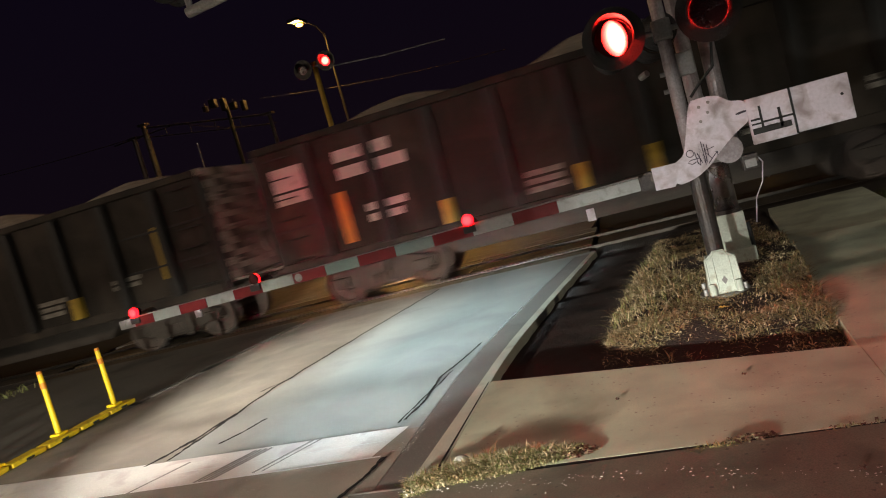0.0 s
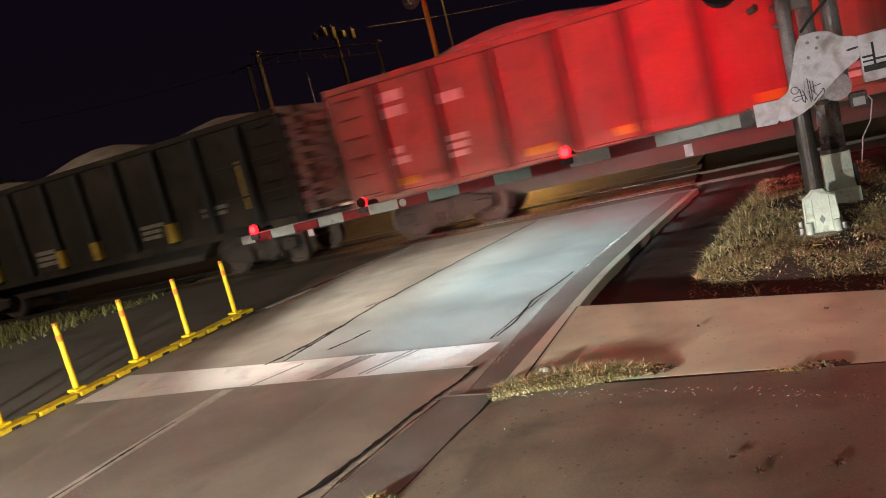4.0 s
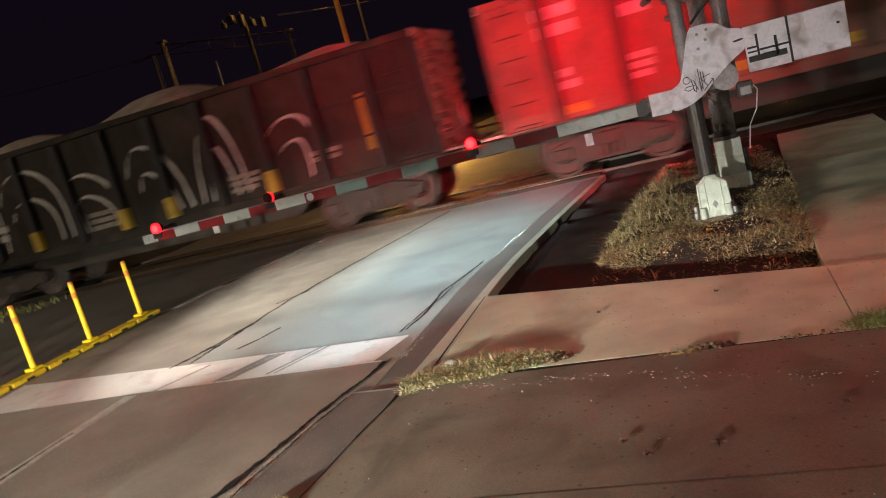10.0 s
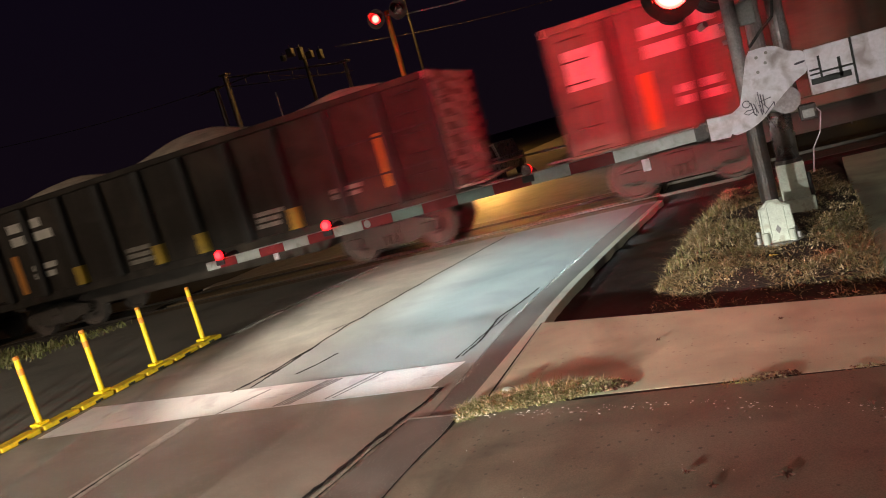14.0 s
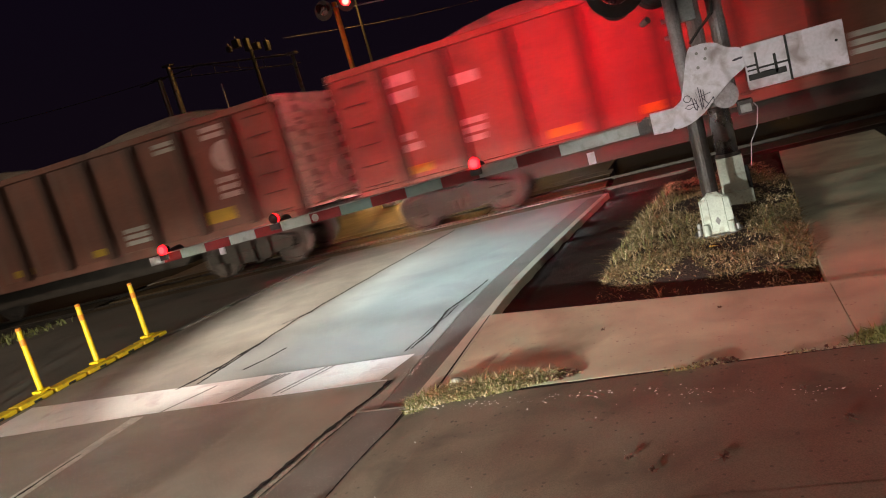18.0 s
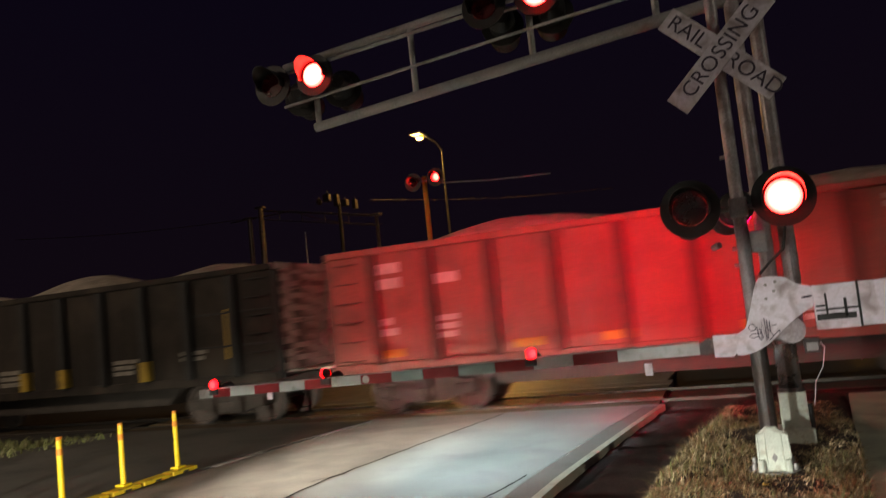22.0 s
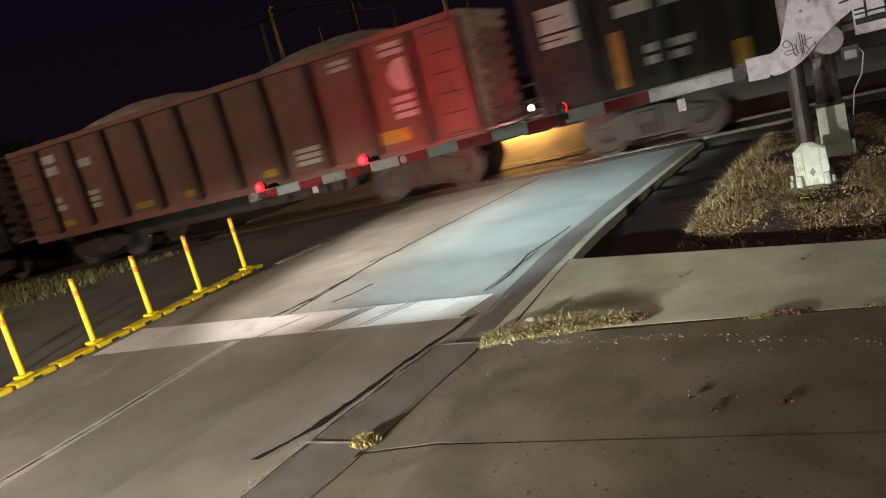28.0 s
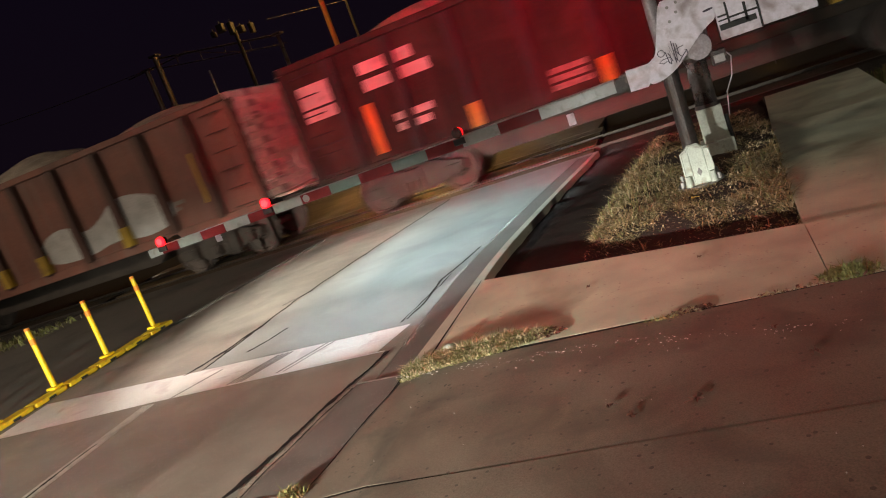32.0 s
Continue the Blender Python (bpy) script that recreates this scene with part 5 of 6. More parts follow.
gantry = thing("signal_gantry", "dark steel signal gantry with a thin beam and equipment", "signal gantry", pose(-33.8, 41, -0.35))
for x, h, q in ((-1.6, 10.9, 0.22), (-0.5, 11.6, 0.26), (9.5, 9.6, 0.17)):
    bm = B()
    tube(bm, (x, 0, -0.2), (x, 0, h), q, q * 0.8, 12)
    part("post", bm, POLE, gantry, "dark steel post")
    bm = B()
    block(bm, x - 0.35, x + 0.35, -0.3, 0.3, h, h + 0.16, 0.03)
    part("post_cap", bm, POLE, gantry)
for z, q in ((11.2, 0.07), (10.5, 0.04)):
    bm = B()
    tube(bm, (-0.6, 0, z + 0.27), (9.6, 0, z - 1.6), q, seg=8)
    part("beam_chord", bm, POLE, gantry)
for x in (1.2, 3.2, 5.2, 7.2):
    bm = B()
    tube(bm, (x, 0, 11.47 - (x + 0.6) * 0.183), (x, 0, 10.77 - (x + 0.6) * 0.183), 0.03, seg=6)
    part("beam_hanger", bm, POLE, gantry)
bm = B()
tube(bm, (-3.4, 0, 10.9), (1.7, 0, 11.0), 0.05, seg=8)
part("crossarm", bm, POLE, gantry)
for x, z, w, h in ((5.6, 11.5, 0.5, 0.6), (6.4, 11.2, 0.35, 0.9), (7.1, 10.9, 0.45, 0.5), (7.9, 10.7, 0.3, 0.7), (4.9, 11.3, 0.25, 0.4)):
    bm = B()
    block(bm, x - w / 2, x + w / 2, -0.35, 0.1, z - h / 2, z + h / 2, 0.06)
    part("equipment_box", bm, SIGNAL_BLACK, gantry, "dark signal equipment box")
    bm = B()
    tube(bm, (x, -0.1, z + h / 2), (x, -0.1, z + h / 2 + 0.22), 0.035, 0.025, 8)
    part("bushing", bm, POLE, gantry)
bm = B()
tube(bm, (6.5, 0, -0.2), (6.5, 0, 11.0), 0.18, 0.14, 10)
part("post", bm, SIGNAL_BLACK, gantry)
wires = thing("overhead_wires", "thin overhead wires beyond the tracks", "wires", kind="structure")
for a, b in (((-31.8, 41, 10.8), (-24.3, 42, 8.7)), ((-27.2, 46, 11.4), (-9.3, 55, 10.5)), ((-60, 40, 12.2), (-33, 41, 10.6))):
    a, b = Vector(a), Vector(b)
    pts = [a.lerp(b, i / 8) - Vector((0, 0, 0.35 * math.sin(math.pi * i / 8))) for i in range(9)]
    part("wire", pipe(B(), pts, 0.025, 5), WOOD, wires)
short = thing("marker_post", "short pale post beyond the tracks", "post", pose(-29.8, 40, -0.35))
bm = B()
tube(bm, (0, 0, 0), (0, 0, 9.1), 0.06, 0.05, 8)
part("shaft", bm, GALV, short)

lampost = thing("street_lamp", "tall street lamp with a glowing amber sodium head", "street lamp", pose(-21.9, 49.2, -0.35))
bm = B()
tube(bm, (0, 0, 0), (0, 0, 15.5), 0.14, 0.08, 12)
part("pole", bm, SIGNAL_BLACK, lampost)
bm = B()
pipe(bm, [(0, 0, 15.4), (0, -1.2, 15.9), (0, -3.0, 16.0), (0, -4.2, 15.85)], 0.05)
part("arm", bm, SIGNAL_BLACK, lampost)
bm = B()
block(bm, -0.42, 0.42, -5.4, -3.7, 15.74, 15.95, 0.05)
part("head", bm, SIGNAL_BLACK, lampost)
bm = B()
bmesh.ops.create_icosphere(bm, subdivisions=3, radius=0.3, matrix=pose(0, -4.3, 15.66) @ Matrix.Diagonal((1, 1.1, 0.6, 1)))
part("lens", bm, SODIUM, lampost, "glowing amber lens", smooth=True)

# ---- the vehicles that wait on the far side ----


def waiting_vehicle(x, y, label, turn=0.0, tall=1.0, base=-0.33):
    van = thing("waiting_vehicle", label, "vehicle", pose(x, y, base, 0, 0, turn), "waiting vehicles")
    bm = B()
    block(bm, -0.92, 0.92, 0, 4.6, 0.35 * tall, 1.0 * tall, 0.12)
    part("body", bm, CAR_PAINT, van)
    bm = B()
    plate(bm, [(-0.8, 1.0 * tall), (-0.66, 1.6 * tall), (0.66, 1.6 * tall), (0.8, 1.0 * tall)], 1.2, 4.3, 0.06)
    part("cabin", bm, CAR_PAINT, van)
    bm = B()
    plate(bm, [(-0.7, 1.05 * tall), (-0.58, 1.52 * tall), (0.58, 1.52 * tall), (0.7, 1.05 * tall)], 1.17, 1.195)
    part("windscreen", bm, GLASS_DARK, van)
    for s in (-1, 1):
        bm = B()
        disc(bm, (s * 0.66, 0.73 * tall), 0.13, -0.03, 0.05, 18)
        part("headlight", bm, BEAM, van, "glowing headlight")
        bm = B()
        tube(bm, (s * 0.66, -0.032, 0.73 * tall), (s * 0.66, 0.02, 0.73 * tall), 0.14, 0.14, 18, caps=False)
        part("headlight_rim", bm, GALV, van)
        for w in (0.8, 3.7):
            bm = B()
            tube(bm, (s * 0.7, w, 0.33 * tall ** 0.5), (s * 0.93, w, 0.33 * tall ** 0.5), 0.33 * tall ** 0.5, seg=22)
            part("wheel", bm, BLACK, van)
    bm = B()
    block(bm, -0.85, 0.85, -0.09, 0.06, 0.36 * tall, 0.56 * tall, 0.04)
    part("bumper", bm, BLACK, van)
    bm = B()
    block(bm, -0.45, 0.45, -0.012, 0.03, 0.62 * tall, 0.84 * tall, 0.01)
    part("grille", bm, BLACK, van)


# The first vehicle is added to give the amber fill a source.
waiting_vehicle(-9.9, 20.6, "dark vehicle with headlights on, added where the amber fill starts")
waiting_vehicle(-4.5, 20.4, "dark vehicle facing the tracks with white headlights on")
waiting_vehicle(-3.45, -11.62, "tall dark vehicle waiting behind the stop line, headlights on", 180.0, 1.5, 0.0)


# Lamp posts added out of view, one for each fill light.
def fill_lamp_post(x, y, z, turn):
    t = thing("street_lamp", "plain grey lamp post added out of view for a fill light", "street lamp", pose(x, y, -0.1, 0, 0, turn), "roadside street lamps")
    bm = B()
    tube(bm, (0, 1.6, 0), (0, 1.6, z + 0.7), 0.11, 0.07, 12)
    part("pole", bm, GALV, t)
    bm = B()
    pipe(bm, [(0, 1.6, z + 0.6), (0, 0.9, z + 0.85), (0, 0.2, z + 0.88)], 0.04)
    part("arm", bm, GALV, t)
    bm = B()
    block(bm, -0.16, 0.16, -0.35, 0.35, z + 0.8, z + 0.95, 0.04)
    part("head", bm, GALV, t)


fill_lamp_post(15.0, -7.0, 9.0, 270.0)
fill_lamp_post(-21.0, -9.0, 9.0, 90.0)
stake = thing("marker_stake", "short stake with a small amber marker light", "marker", pose(2.2, 12, -0.4))
part("stake", tube(B(), (0, 0, 0), (0, 0, 0.24), 0.02, seg=8), WOOD, stake)
part("lens", disc(B(), (0, 0.27), 0.045, -0.02, 0.02, 14), AMBER_DOT, stake, "glowing amber lens")

# ---- dark trees along the horizon ----


def tree(x, y, h, seed):
    r = random.Random(seed)
    t = thing("tree", "dark leafy tree silhouetted on the night horizon", "tree", pose(x, y, -0.4), "trees on the horizon")
    bm = B()
    tube(bm, (0, 0, 0), (0.1, 0, h * 0.5), h * 0.035, h * 0.018, 8)
    for k in range(6):
        a = r.uniform(0, 6.28)
        tube(bm, (0.1, 0, h * (0.3 + 0.04 * k)), (math.cos(a) * h * 0.25, math.sin(a) * h * 0.25, h * (0.55 + 0.06 * k)), h * 0.012, h * 0.005, 6)
    part("trunk", bm, WOOD, t)
    vs, fs = [], []
    for _ in range(2600):
        a, b = r.uniform(0, 6.28), r.uniform(-1, 1)
        q = r.random() ** 0.4
        lump = 1 + 0.35 * noise.noise((math.cos(a) * 2, math.sin(a) * 2, b * 2 + seed))
        c = Vector((math.cos(a) * math.sqrt(1 - b * b) * q * h * 0.36 * lump, math.sin(a) * math.sqrt(1 - b * b) * q * h * 0.36 * lump, h * 0.66 + b * q * h * 0.34 * lump))
        s = h * 0.022 * r.uniform(0.6, 1.5)
        u = Vector((r.gauss(0, 1), r.gauss(0, 1), r.gauss(0, 1))).normalized()
        w = u.orthogonal().normalized()
        n = len(vs)
        vs += [c - u * s, c + w * s * 0.6, c + u * s, c - w * s * 0.6]
        fs.append((n, n + 1, n + 2, n + 3))
    me = bpy.data.meshes.new("crown")
    me.from_pydata(vs, [], fs)
    me.materials.append(FOLIAGE)
    cr = new("crown", me)
    cr.parent = t


for k, (x, y, h) in enumerate(((-46, 26, 6.5), (-54, 30, 7.5), (-62, 29, 6.8), (-40, 30, 5.5), (-72, 36, 8), (-36, 60, 7), (8, 60, 8), (16, 55, 9), (28, 60, 9), (40, 52, 8), (-84, 40, 9))):
    tree(x, y, h, k)
# Low dark building with lit openings behind the crossing, on the right.
shop = thing("far_building", "low dark building with small lit windows", "building", pose(14, 48, -0.35))
bm = B()
block(bm, -9, 9, 0, 8, 0, 4.2, 0.05)
part("wall", bm, GROUND, shop)
bm = B()
block(bm, -9.3, 9.3, -0.3, 8.3, 4.2, 4.5, 0.05)
part("roof", bm, ASPHALT_DARK, shop)
for x in (-7, -3.5, 0.5, 4.5):
    bm = B()
    block(bm, x, x + 1.1, -0.05, 0.05, 1.2, 2.2)
    part("window", bm, SODIUM, shop, "small amber-lit window")

# ---- the train ----
LENGTH, SHORT, HALF, TOP, PITCH = 13.4, 12.3, 1.52, 3.47, 14.8


def bars(bm, x, z, w, h, rows, r, y=-1):
    """Rows of unreadable lettering as plain bars, on the side of a car."""
    for k in range(rows):
        ww = w * r.uniform(0.75, 1.0)
        zz = z + h - (k + 1) * h / rows
        block(bm, x, x + ww, y - 0.006, y + 0.004, zz + h / rows * 0.22, zz + h / rows * 0.9)
    return bm


def wheelset_mesh():
    bm = B()
    tube(bm, (0, -0.85, 0), (0, 0.85, 0), 0.075, seg=12)
    for s in (-1, 1):
        y = s * 0.7525
        n = 28
        prof = ((0.075, s * 0.06), (0.16, s * 0.075), (0.2, s * 0.02), (0.38, s * 0.02), (0.4, s * 0.07), (0.457, s * 0.07), (0.46, -s * 0.04), (0.485, -s * 0.065), (0.4, -s * 0.07), (0.38, -s * 0.01), (0.16, -s * 0.03), (0.075, -s * 0.06))
        rings = [[bm.verts.new((q * math.cos(2 * math.pi * i / n), y + d, q * math.sin(2 * math.pi * i / n))) for i in range(n)] for q, d in prof]
        for k, (a, b) in enumerate(zip(rings, rings[1:])):
            for i in range(n):
                bm.faces.new((a[i], b[i], b[(i + 1) % n], a[(i + 1) % n])).material_index = 1 if k in (5, 6) else 0
        for j in range(5):
            a = 2 * math.pi * j / 5
            tube(bm, (0.29 * math.cos(a), y + s * 0.01, 0.29 * math.sin(a)), (0.29 * math.cos(a), y + s * 0.028, 0.29 * math.sin(a)), 0.035, seg=8)
    return bm


def side_frame_mesh():
    bm = B()
    plate(bm, [(-1.15, 0.6), (-1.15, 0.42), (-0.75, 0.38), (-0.42, 0.24), (0.42, 0.24), (0.75, 0.38), (1.15, 0.42), (1.15, 0.6), (0.6, 0.74), (0.3, 0.8), (-0.3, 0.8), (-0.6, 0.74)], -0.07, 0.07, 0.02)
    for x in (-0.9, 0.9):
        block(bm, x - 0.17, x + 0.17, -0.11, 0.09, 0.36, 0.58, 0.03)
    return bm


def gondola(name, label, skin, end_skin, kind, seed):
    """A loaded coal gondola: tub, side posts, chords, sills, ends, couplers, two bogies with turning wheelsets, load and markings."""
    r = random.Random(seed)
    car = thing(name, label, "freight car", group="cars of the train")
    L = LENGTH / 2 if kind != "tan" else SHORT / 2
    length = 2 * L
    low = 0.98
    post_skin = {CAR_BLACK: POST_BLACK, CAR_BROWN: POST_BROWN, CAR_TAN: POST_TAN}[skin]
    for s in (-1, 1):
        bm = B()
        block(bm, -L, L, -0.02, 0.02, low, TOP - 0.1)
        part("side_panel", bm, skin, car).matrix_basis = pose(0, s * (HALF - 0.02), 0)
    bm = B()
    block(bm, -L, L, -HALF + 0.045, HALF - 0.045, low + 0.02, low + 0.1)
    part("floor", bm, CAR_UNDER, car)
    rib = stile = None
    for s in (-1, 1):
        bm = B()
        block(bm, -0.045, 0.0, -HALF + 0.005, HALF - 0.005, low + 0.12, TOP - 0.12)
        # Dark backing whose colour stands for the shaded gaps between the ribs.
        e = part("end_frame_plate", bm, post_skin, car, "dark plate for the shaded gaps beside the end wall")
        e.matrix_basis = pose(L, 0, 0) if s > 0 else pose(-L, 0, 0, 0, 0, 180)
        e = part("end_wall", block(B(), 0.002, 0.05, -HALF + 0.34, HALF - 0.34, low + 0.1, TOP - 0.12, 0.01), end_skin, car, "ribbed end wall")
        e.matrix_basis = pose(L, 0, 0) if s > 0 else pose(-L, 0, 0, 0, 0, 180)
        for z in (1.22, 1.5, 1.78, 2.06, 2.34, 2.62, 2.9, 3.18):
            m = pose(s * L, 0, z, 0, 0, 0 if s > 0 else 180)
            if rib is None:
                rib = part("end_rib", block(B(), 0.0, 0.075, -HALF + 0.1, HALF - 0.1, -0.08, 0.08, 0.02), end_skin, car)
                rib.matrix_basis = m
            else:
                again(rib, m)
        for y in (-HALF + 0.08, HALF - 0.08):
            m = pose(s * L, y, 0, 0, 0, 0 if s > 0 else 180)
            if stile is None:
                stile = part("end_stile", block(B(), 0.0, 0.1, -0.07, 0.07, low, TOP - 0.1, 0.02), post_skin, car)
                stile.matrix_basis = m
            else:
                again(stile, m)
    for s in (-1, 1):
        bm = B()
        block(bm, -L - 0.05, L + 0.05, -0.075, 0.075, -0.07, 0.07, 0.02)
        c = part("top_chord", bm, skin, car)
        c.matrix_basis = pose(0, s * (HALF - 0.01), TOP - 0.05)
        bm = B()
        block(bm, -L, L, -0.06, 0.06, -0.1, 0.1, 0.02)
        c = part("side_sill", bm, skin, car)
        c.matrix_basis = pose(0, s * (HALF + 0.005), low + 0.06)
    for s in (-1, 1):
        bm = B()
        block(bm, -0.06, 0.06, -HALF, HALF, -0.08, 0.08, 0.02)
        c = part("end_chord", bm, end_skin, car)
        c.matrix_basis = pose(s * (L + 0.02), 0, TOP - 0.05)
    # side posts
    n = 10 if kind != "tan" else 9
    bm = B()
    block(bm, -0.1, 0.1, -0.15, 0.0, low + 0.12, TOP - 0.13, 0.03)
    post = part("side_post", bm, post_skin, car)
    spots = [-L + 1.05 + i * (length - 2.1) / (n - 1) for i in range(n)]
    first = True
    for x in spots:
        for s in (-1, 1):
            m = pose(x, s * (HALF + 0.002), 0, 0, 0, 0 if s < 0 else 180)
            if first:
                post.matrix_basis, first = m, False
            else:
                again(post, m)
    # centre sill, hopper tubs between the bogies
    bm = B()
    block(bm, -L - 0.25, L + 0.25, -0.22, 0.22, 0.72, 1.0, 0.02)
    part("centre_sill", bm, CAR_UNDER, car)
    for s in (-1, 1):
        bm = B()
        plate(bm, [(-3.9, low), (-3.3, 0.52), (3.3, 0.52), (3.9, low)], s * 0.5 - 0.62, s * 0.5 + 0.62, 0.03)
        part("bathtub", bm, CAR_UNDER, car, "rounded tub under the floor")
    # couplers
    for s in (-1, 1):
        bm = B()
        block(bm, 0, 0.42, -0.09, 0.09, 0.76, 0.94, 0.03)
        block(bm, 0.36, 0.66, -0.15, 0.13, 0.7, 1.0, 0.05)
        c = part("coupler", bm, CAR_UNDER, car)
        c.matrix_basis = pose(s * (L + 0.05), 0, 0, 0, 0, 0 if s > 0 else 180)
    # ladders and grab irons at the corners
    lad = None
    for sx in (-1, 1):
        for z in (1.2, 1.6, 2.0, 2.4, 2.8, 3.2):
            m = pose(sx * (L - 0.42), -HALF, z)
            if lad is None:
                lad = part("grab_iron", pipe(B(), [(-0.22, 0, 0), (-0.22, -0.08, 0), (0.22, -0.08, 0), (0.22, 0, 0)], 0.014, 6), post_skin, car)
                lad.matrix_basis = m
            else:
                again(lad, m)
    rung = plat = handwheel = None
    for s in (-1, 1):
        spin = 0 if s > 0 else 180
        metal = end_skin if kind != "tan" else CAR_UNDER
        if plat is None:
            plat = part("brake_platform", block(B(), 0.1, 0.55, -1.2, 1.2, 1.08, 1.13), metal, car)
            handwheel = part("hand_wheel", tube(B(), (0.2, 0.3, 1.7), (0.26, 0.3, 1.7), 0.24, seg=18), metal, car)
            plat.matrix_basis = handwheel.matrix_basis = pose(s * L, 0, 0, 0, 0, spin)
        else:
            again(plat, pose(s * L, 0, 0, 0, 0, spin))
            again(handwheel, pose(s * L, 0, 0, 0, 0, spin))
        for z in (1.5, 1.85, 2.2, 2.55, 2.9):
            m = pose(s * L, 0, z, 0, 0, spin)
            if rung is None:
                rung = part("end_rung", pipe(B(), [(0.09, -1.2, 0), (0.17, -1.2, 0), (0.17, -0.7, 0), (0.09, -0.7, 0)], 0.016, 6), metal, car)
                rung.matrix_basis = m
            else:
                again(rung, m)
    if kind == "tan":
        for z0, z1 in ((TOP - 0.75, TOP - 0.12), (2.0, 2.2), (1.02, 1.3)):
            part("bay_rail", block(B(), L - 1.3, L, -HALF - 0.1, -HALF + 0.01, z0, z1, 0.01), end_skin, car, "pale rail of the open end bay")
        for x0, x1 in ((L - 1.32, L - 1.1), (L - 0.2, L + 0.02)):
            part("bay_post", block(B(), x0, x1, -HALF - 0.11, -HALF + 0.01, 1.0, TOP - 0.1, 0.01), end_skin, car, "pale post of the open end bay")
        # Plate laid on the side; its dark colour stands for the shaded opening.
        part("bay_recess", block(B(), L - 1.1, L - 0.2, -HALF - 0.012, -HALF, 1.3, 2.72), CAR_UNDER, car, "dark plate standing in for the opening in the end bay")
        for y in (-HALF, HALF):
            bm = B()
            block(bm, L + 0.1, L + 0.34, y - 0.12, y + 0.12, low, TOP - 0.02, 0.02)
            part("corner_post", bm, end_skin, car, "pale heavy corner post")
        bm = B()
        for z in (1.55, 2.4, TOP - 0.12):
            block(bm, L + 0.12, L + 0.32, -HALF + 0.1, HALF - 0.1, z - 0.09, z + 0.09, 0.02)
        part("end_frame", bm, end_skin, car, "pale open end frame")
    # load
    bm = B()
    nx, ny = 46, 10
    vv = {}
    for i in range(nx + 1):
        for j in range(ny + 1):
            x, y = -L + 0.1 + (length - 0.2) * i / nx, -HALF + 0.06 + (2 * HALF - 0.12) * j / ny
            hump = max(0.0, math.sin(2 * math.pi * (i / nx - 0.02) * (1.5 if kind != "brown" else 1.0)) ** 2)
            edge = math.sin(math.pi * min(max(i / nx, 0), 1)) ** 0.5 * math.sin(math.pi * j / ny) ** 0.7 if 0 < i < nx and 0 < j < ny else 0
            z = TOP - 0.12 + 0.62 * edge * (0.25 + 0.75 * hump) + 0.06 * noise.noise((x * 1.4, y * 1.4, seed)) * edge + 0.02 * noise.noise((x * 6, y * 6, seed))
            vv[i, j] = bm.verts.new((x, y, z))
    for i in range(nx):
        for j in range(ny):
            bm.faces.new((vv[i, j], vv[i + 1, j], vv[i + 1, j + 1], vv[i, j + 1]))
    part("rock_load", bm, LOAD, car, "heaped grey-brown rock load", smooth=True)
    # markings on the near side
    y = -HALF - 0.003
    marks = []
    if kind == "brown":
        marks += [(bars(B(), -L + 0.9, 2.55, 0.75, 0.62, 2, r, y), DECAL), (bars(B(), -L + 2.3, 2.55, 0.75, 0.3, 1, r, y), DECAL)]
        marks += [(bars(B(), -L + 1.0, 1.62, 0.5, 0.42, 2, r, y), DECAL), (bars(B(), -L + 2.3, 1.5, 0.55, 0.5, 3, r, y), DECAL)]
        marks += [(bars(B(), L - 3.0, 2.98, 0.8, 0.26, 2, r, y), DECAL), (bars(B(), L - 1.75, 2.98, 0.85, 0.3, 2, r, y), DECAL)]
        bm = B()
        disc(bm, (L - 1.32, 2.6), 0.33, y - 0.006, y + 0.004, 26)
        marks.append((bm, DECAL))
        marks += [(bars(B(), L - 1.7, 1.7, 0.75, 0.5, 3, r, y), DECAL), (bars(B(), L - 4.4, 1.25, 0.7, 0.42, 3, r, y), DECAL)]
        for x in (-L + 1.0, -L + 3.9, -L + 5.6, 1.3):
            marks.append((block(B(), x, x + 0.6, y - 0.006, y + 0.004, 1.22, 1.38), DECAL_YELLOW))
        marks.append((block(B(), L - 2.3, L - 1.5, y - 0.006, y + 0.004, 1.28, 1.55), DECAL_YELLOW))
    else:
        w = -1 if kind == "turned" else 1  # a turned car carries its signs at the other end

        def span(a, b):
            return (a, b) if w > 0 else (-b, -a)

        def rows_at(a, z, wide, high, n):
            return bars(B(), a if w > 0 else -a - wide, z, wide, high, n, r, y)

        marks += [(rows_at(-L + 1.6, 2.4, 1.45, 0.66, 2), DECAL), (rows_at(-L + 2.0, 1.5, 0.85, 0.42, 2), DECAL)]
        marks.append((block(B(), *span(-L + 0.22, -L + 0.9), y - 0.006, y + 0.004, 2.28, 3.0), DECAL))
        marks.append((block(B(), *span(-L + 1.42, -L + 1.62), y - 0.02, y + 0.004, 1.25, 2.25), DECAL_ORANGE if kind != "graffiti" else DECAL_YELLOW))
        for x in (spots[2], spots[4], spots[5], spots[7]):
            marks.append((block(B(), x - 0.11, x + 0.11, y - 0.158, y, 1.15, 1.6), DECAL_YELLOW))
        marks += [(rows_at(spots[3] + 0.25, 1.25, 0.8, 0.45, 3), DECAL_FAINT), (rows_at(spots[6] + 0.25, 1.3, 0.75, 0.4, 3), DECAL_FAINT)]
        marks.append((block(B(), *span(L - 1.32, L - 1.1), y - 0.006, y + 0.004, 1.5, 2.6), DECAL_YELLOW))
        marks.append((rows_at(L - 2.6, 1.5, 0.75, 0.26, 2), DECAL_FAINT))
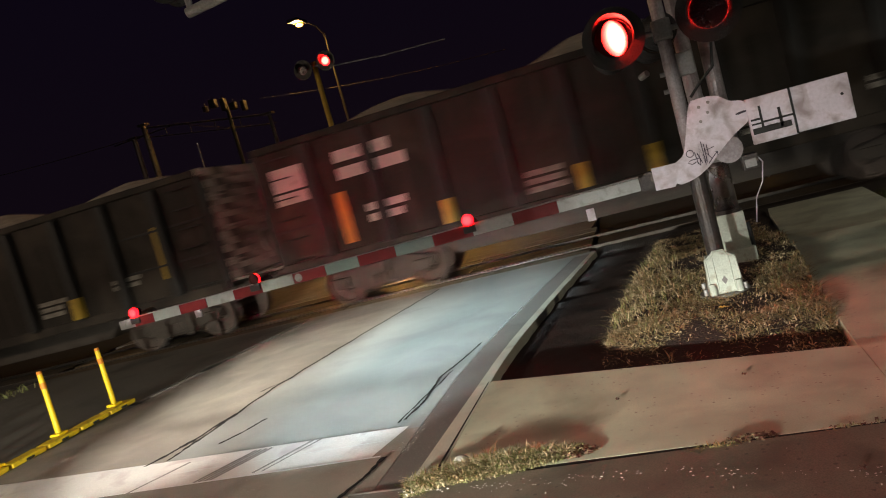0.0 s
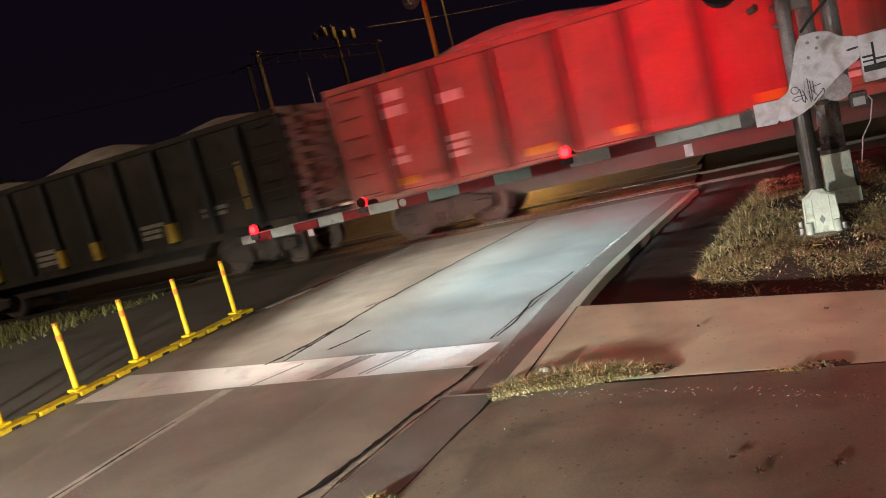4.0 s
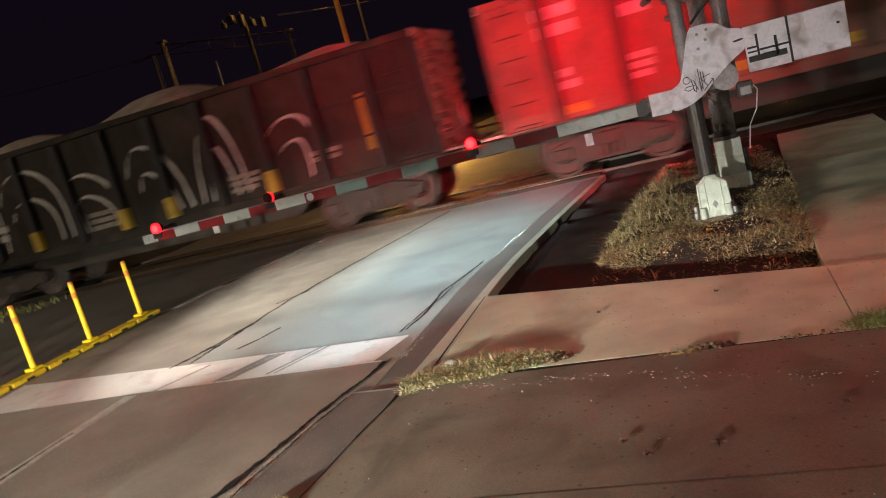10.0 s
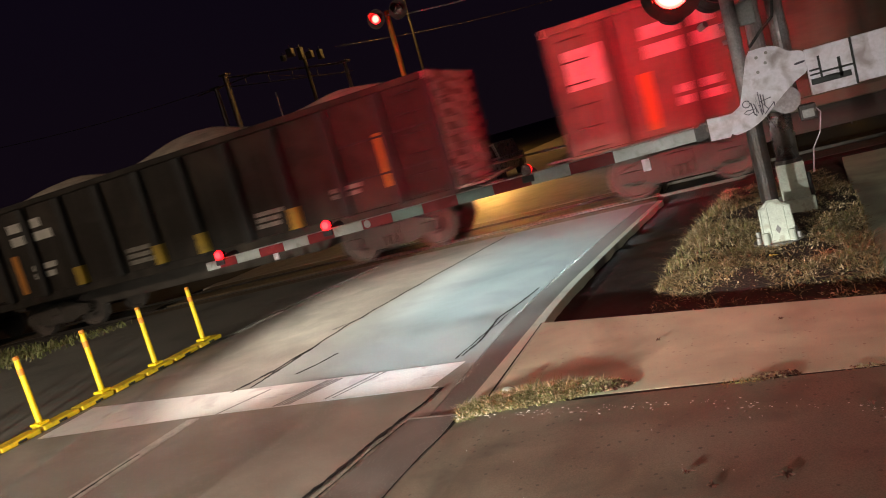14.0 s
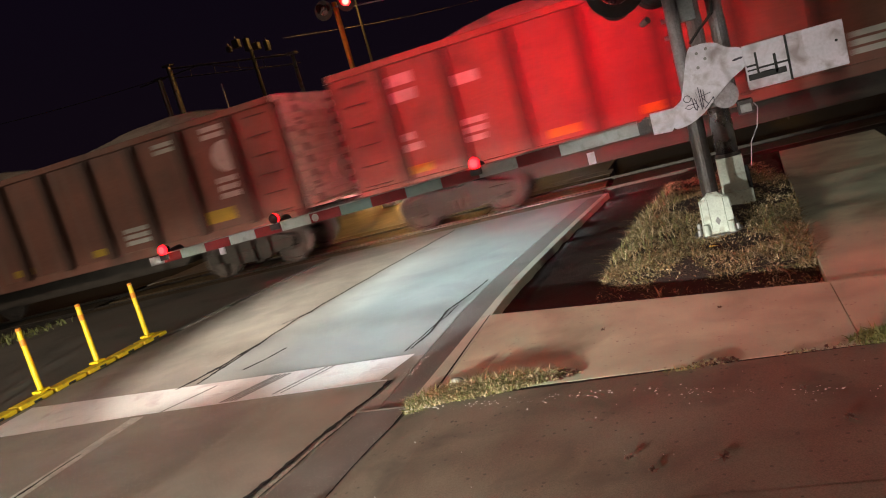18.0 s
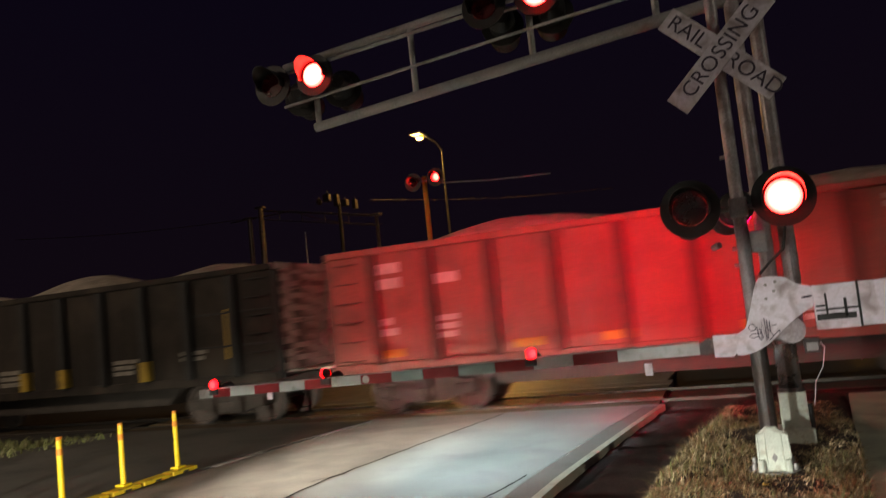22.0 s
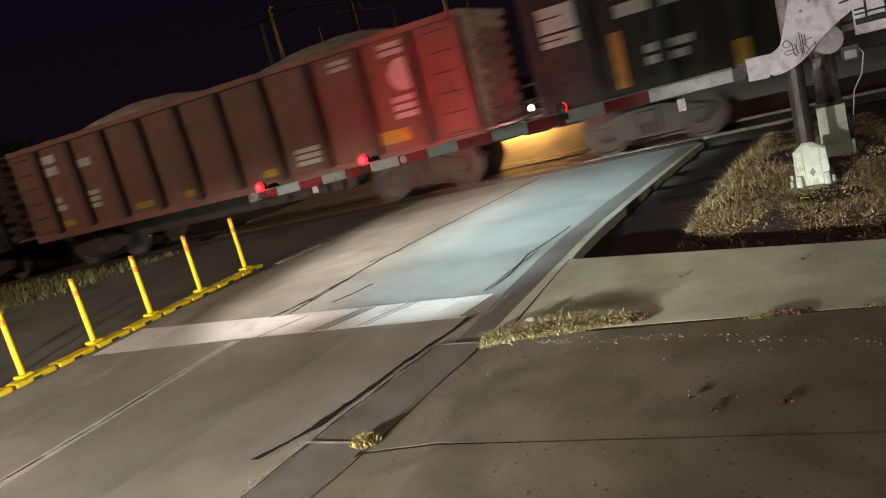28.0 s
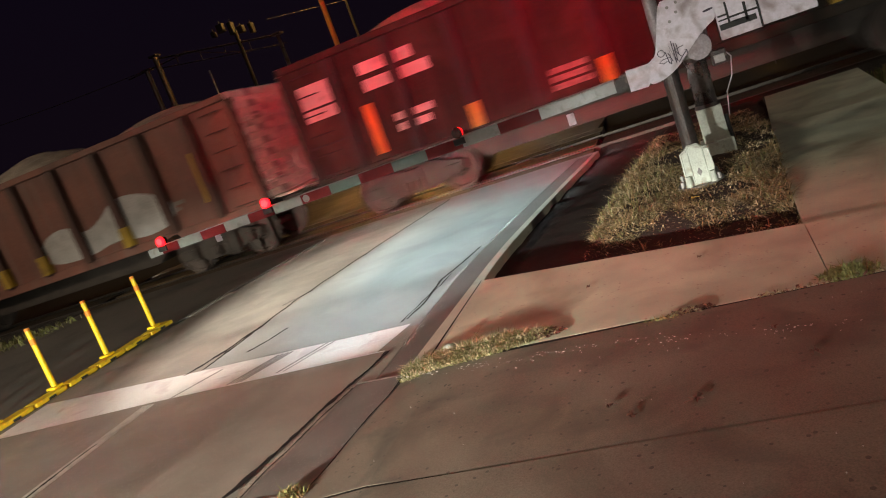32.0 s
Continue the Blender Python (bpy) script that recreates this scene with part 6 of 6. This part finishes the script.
    if kind in ("dark", "turned", "graffiti"):
        for x0, x1 in ((-L + 0.06, spots[0] - 0.1), (spots[-2] + 0.1, spots[-1] - 0.1), (spots[-1] + 0.1, L - 0.06)):
            for z in (1.78, 2.52):
                part("panel_seam", block(B(), x0, x1, -HALF - 0.03, -HALF + 0.005, z - 0.022, z + 0.022, 0.006), post_skin, car)
    for bm, mat in marks:
        part("marking", bm, mat, car, "")
    if kind == "graffiti":
        for k in range(6):
            x0, wide, tall = -L + 1.9 + k * 1.7, 0.68 + 0.12 * (k % 2), 1.5 + 0.25 * math.sin(k * 2.1)
            for grow in (1.0, 0.62):
                bm = B()
                pts = [(x0 + wide * grow * math.cos(a * math.pi / 12) + 0.16 * math.sin(k + a * 0.4), 1.28 + tall * grow * max(0.0, math.sin(a * math.pi / 12)) ** 0.7) for a in range(13 - 2 * (k % 2))]
                lines = [((x - 0.03, y - 0.006, z - 0.03), (x + 0.03, y - 0.006, z + 0.03)) for x, z in pts]
                for (a, b), (c, d) in zip(lines, lines[1:]):
                    bm.faces.new([bm.verts.new(v) for v in (a, b, d, c)])
                part("spray_stroke", bm, GRAFFITI, car, "faded sprayed curve")
    if kind == "brown_graffiti":
        bm = B()
        plate(bm, rounded([(0.6, 1.3), (0.7, 1.9), (1.5, 2.1), (2.0, 1.75), (2.6, 1.95), (3.1, 2.3), (3.9, 2.2), (4.6, 1.8), (4.5, 1.35), (3.6, 1.2), (2.8, 1.4), (1.9, 1.2)]), y - 0.007, y + 0.004)
        part("spray_patch", bm, GRAFFITI, car, "pale sprayed patch")
    # bogies
    wheels = []
    for sx in (-1, 1):
        bogie = new("bogie")
        bogie.parent = car
        bogie.matrix_basis = pose(sx * (L - 1.75), 0, 0)
        bogie["label"] = "cast steel bogie"
        sf = None
        for sy in (-1, 1):
            m = pose(0, sy * 1.0, 0)
            if sf is None:
                sf = part("side_frame", side_frame_mesh(), CAR_UNDER, bogie)
                sf.matrix_basis = m
                bm = B()
                tube(bm, (0, 0, 0.3), (0, 0, 0.62), 0.06, seg=10)
                sp = part("spring", bm, WHEEL, bogie)
                sp.matrix_basis = pose(0, sy * 1.08, 0)
                for x in (-0.14, 0.14):
                    again(sp, pose(x, sy * 1.08, 0))
            else:
                again(sf, m)
                for x in (-0.14, 0.0, 0.14):
                    again(sp, pose(x, sy * 1.08, 0))
        bm = B()
        block(bm, -0.18, 0.18, -1.15, 1.15, 0.5, 0.74, 0.03)
        part("bolster", bm, CAR_UNDER, bogie)
        for x in (-0.9, 0.9):
            w = part("wheelset", wheelset_mesh(), WHEEL, bogie, "", mats=(TREAD,))
            w.matrix_basis = pose(x, 0, 0.46)
    return car


protos = {
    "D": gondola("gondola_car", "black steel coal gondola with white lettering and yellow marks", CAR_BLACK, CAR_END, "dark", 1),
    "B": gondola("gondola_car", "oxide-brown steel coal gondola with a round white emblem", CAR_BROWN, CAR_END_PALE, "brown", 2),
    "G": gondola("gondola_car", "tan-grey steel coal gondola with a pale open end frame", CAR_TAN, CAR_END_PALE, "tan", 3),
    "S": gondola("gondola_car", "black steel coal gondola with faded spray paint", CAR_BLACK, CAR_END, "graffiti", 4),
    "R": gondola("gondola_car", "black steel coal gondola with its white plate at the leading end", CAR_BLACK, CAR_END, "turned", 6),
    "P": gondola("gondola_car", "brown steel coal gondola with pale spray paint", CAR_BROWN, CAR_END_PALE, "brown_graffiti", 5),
}
# The cars in their order, from the one two ahead of the first whose front end is seen.
ORDER = "DDDRBDDDBSRGDDBBBBDDDDBDDPD"
used = set()
CARS = []
for k, c in enumerate(ORDER):
    if c in used:
        car = copy_thing(protos[c], Matrix())
    else:
        car = protos[c]
        used.add(c)
    CARS.append((k - 2, car, (SHORT if c == "G" else LENGTH) / 2))


def front(t):
    """How far along the track the front end of car 0 has come: a steady roll with a slight surge."""
    surge = np.interp(t, (0, 3, 5.5, 7, 8.5, 10.7, 12.8, 14, 16, 19, 21.4, 22.5, 28, 32), (-1.45, -0.6, -0.2, 0.15, 0.9, 0.8, -0.2, 0.4, 0.4, 1.1, 0.9, 0.1, -0.2, -1.0))
    slack = np.interp(t, (0, 1, 2, 3, 5, 7, 8, 9, 10, 11, 13, 14, 16.5, 18, 19, 20, 21, 22, 23, 24, 25, 28, 29, 30, 31, 32), (0, 0, -0.4, 0.05, 0, 0.05, -0.25, -0.7, -0.6, 0, 0, 0.85, 0.35, 0, 0.15, -0.3, -0.25, 0.45, 1.1, 0.95, 1.0, 0.4, 0.3, 0.45, 0.25, 0.25))
    return -7.3 + 10.63 * t + float(surge) + float(slack)


def flash_rows(phase, trackside):
    """Turn a lens over at each change of the flashing, with a short dark moment between; phase 0 goes out at the start. The arm lights and the far ones (None) change at once."""
    on, off = (0.01, -0.09) if trackside is not None else (-0.1, -0.1)
    if phase and trackside is None:
        rows, angle = [(0.0, 0.0)], 0.0
    elif phase:
        rows, angle = [(0.0, 180.0), (0.0333, 240.0), (0.0667, 300.0), (0.1, 360.0)], 360.0
    elif trackside is not False:
        rows, angle = [(0.0, 180.0)], 180.0
    else:
        rows, angle = [(0.0, 60.0), (0.0333, 120.0), (0.0667, 180.0)], 180.0
    k = 1
    while k < 54:
        beat = float(np.interp(k, (0, 5, 10, 15, 20, 22, 30, 32, 36, 37, 42, 47, 52, 54), (0.0, 2.97, 5.87, 8.9, 11.95, 13.09, 17.86, 19.09, 21.43, 22.08, 24.95, 27.99, 30.95, 32.14)))
        if beat > 31.8:
            break
        t = max(0.12, beat + (off if round(angle / 180) % 2 == 0 else on))
        for d, a in ((0, 0), (0.0333, 60), (0.0667, 120), (0.1, 180)):
            rows.append((t + d, angle + a))
        angle += 180
        k += 1
    rows.append((32.0, angle))
    return [(t, pose(0, 0, 0, 0, 0, a)) for t, a in rows]


def motions():
    times = [i * 0.5 for i in range(65)]
    for k, car, half in CARS:
        walk(car, [(t, TRACK @ pose(front(t) - PITCH * k - half, 0, 0)) for t in times])
        for w in [o for o in car.children_recursive if o.name.split(".")[0] == "wheelset"]:
            at = w.matrix_basis.translation.copy()
            off = w.parent.matrix_basis.translation.x + at.x - half - PITCH * k
            rows, start, turn = [], None, 0.0
            for f in range(0, 961):
                t = f / 30
                s = front(t) + off
                if -34 < s < 14:
                    if not rows:
                        rows.append((0.0, 0.0)) if f else None
                        start = s
                    rows.append((t, (s - start) / 0.46))
            if len(rows) < 2:
                continue
            if rows[-1][0] < 32:
                rows.append((32.0, rows[-1][1]))
            walk(w, [(t, Matrix.Translation(at) @ Matrix.Rotation(a, 4, "Y")) for t, a in rows])
    for lens, phase, trackside in FLASHERS:
        walk(lens, flash_rows(phase, trackside))


motions()
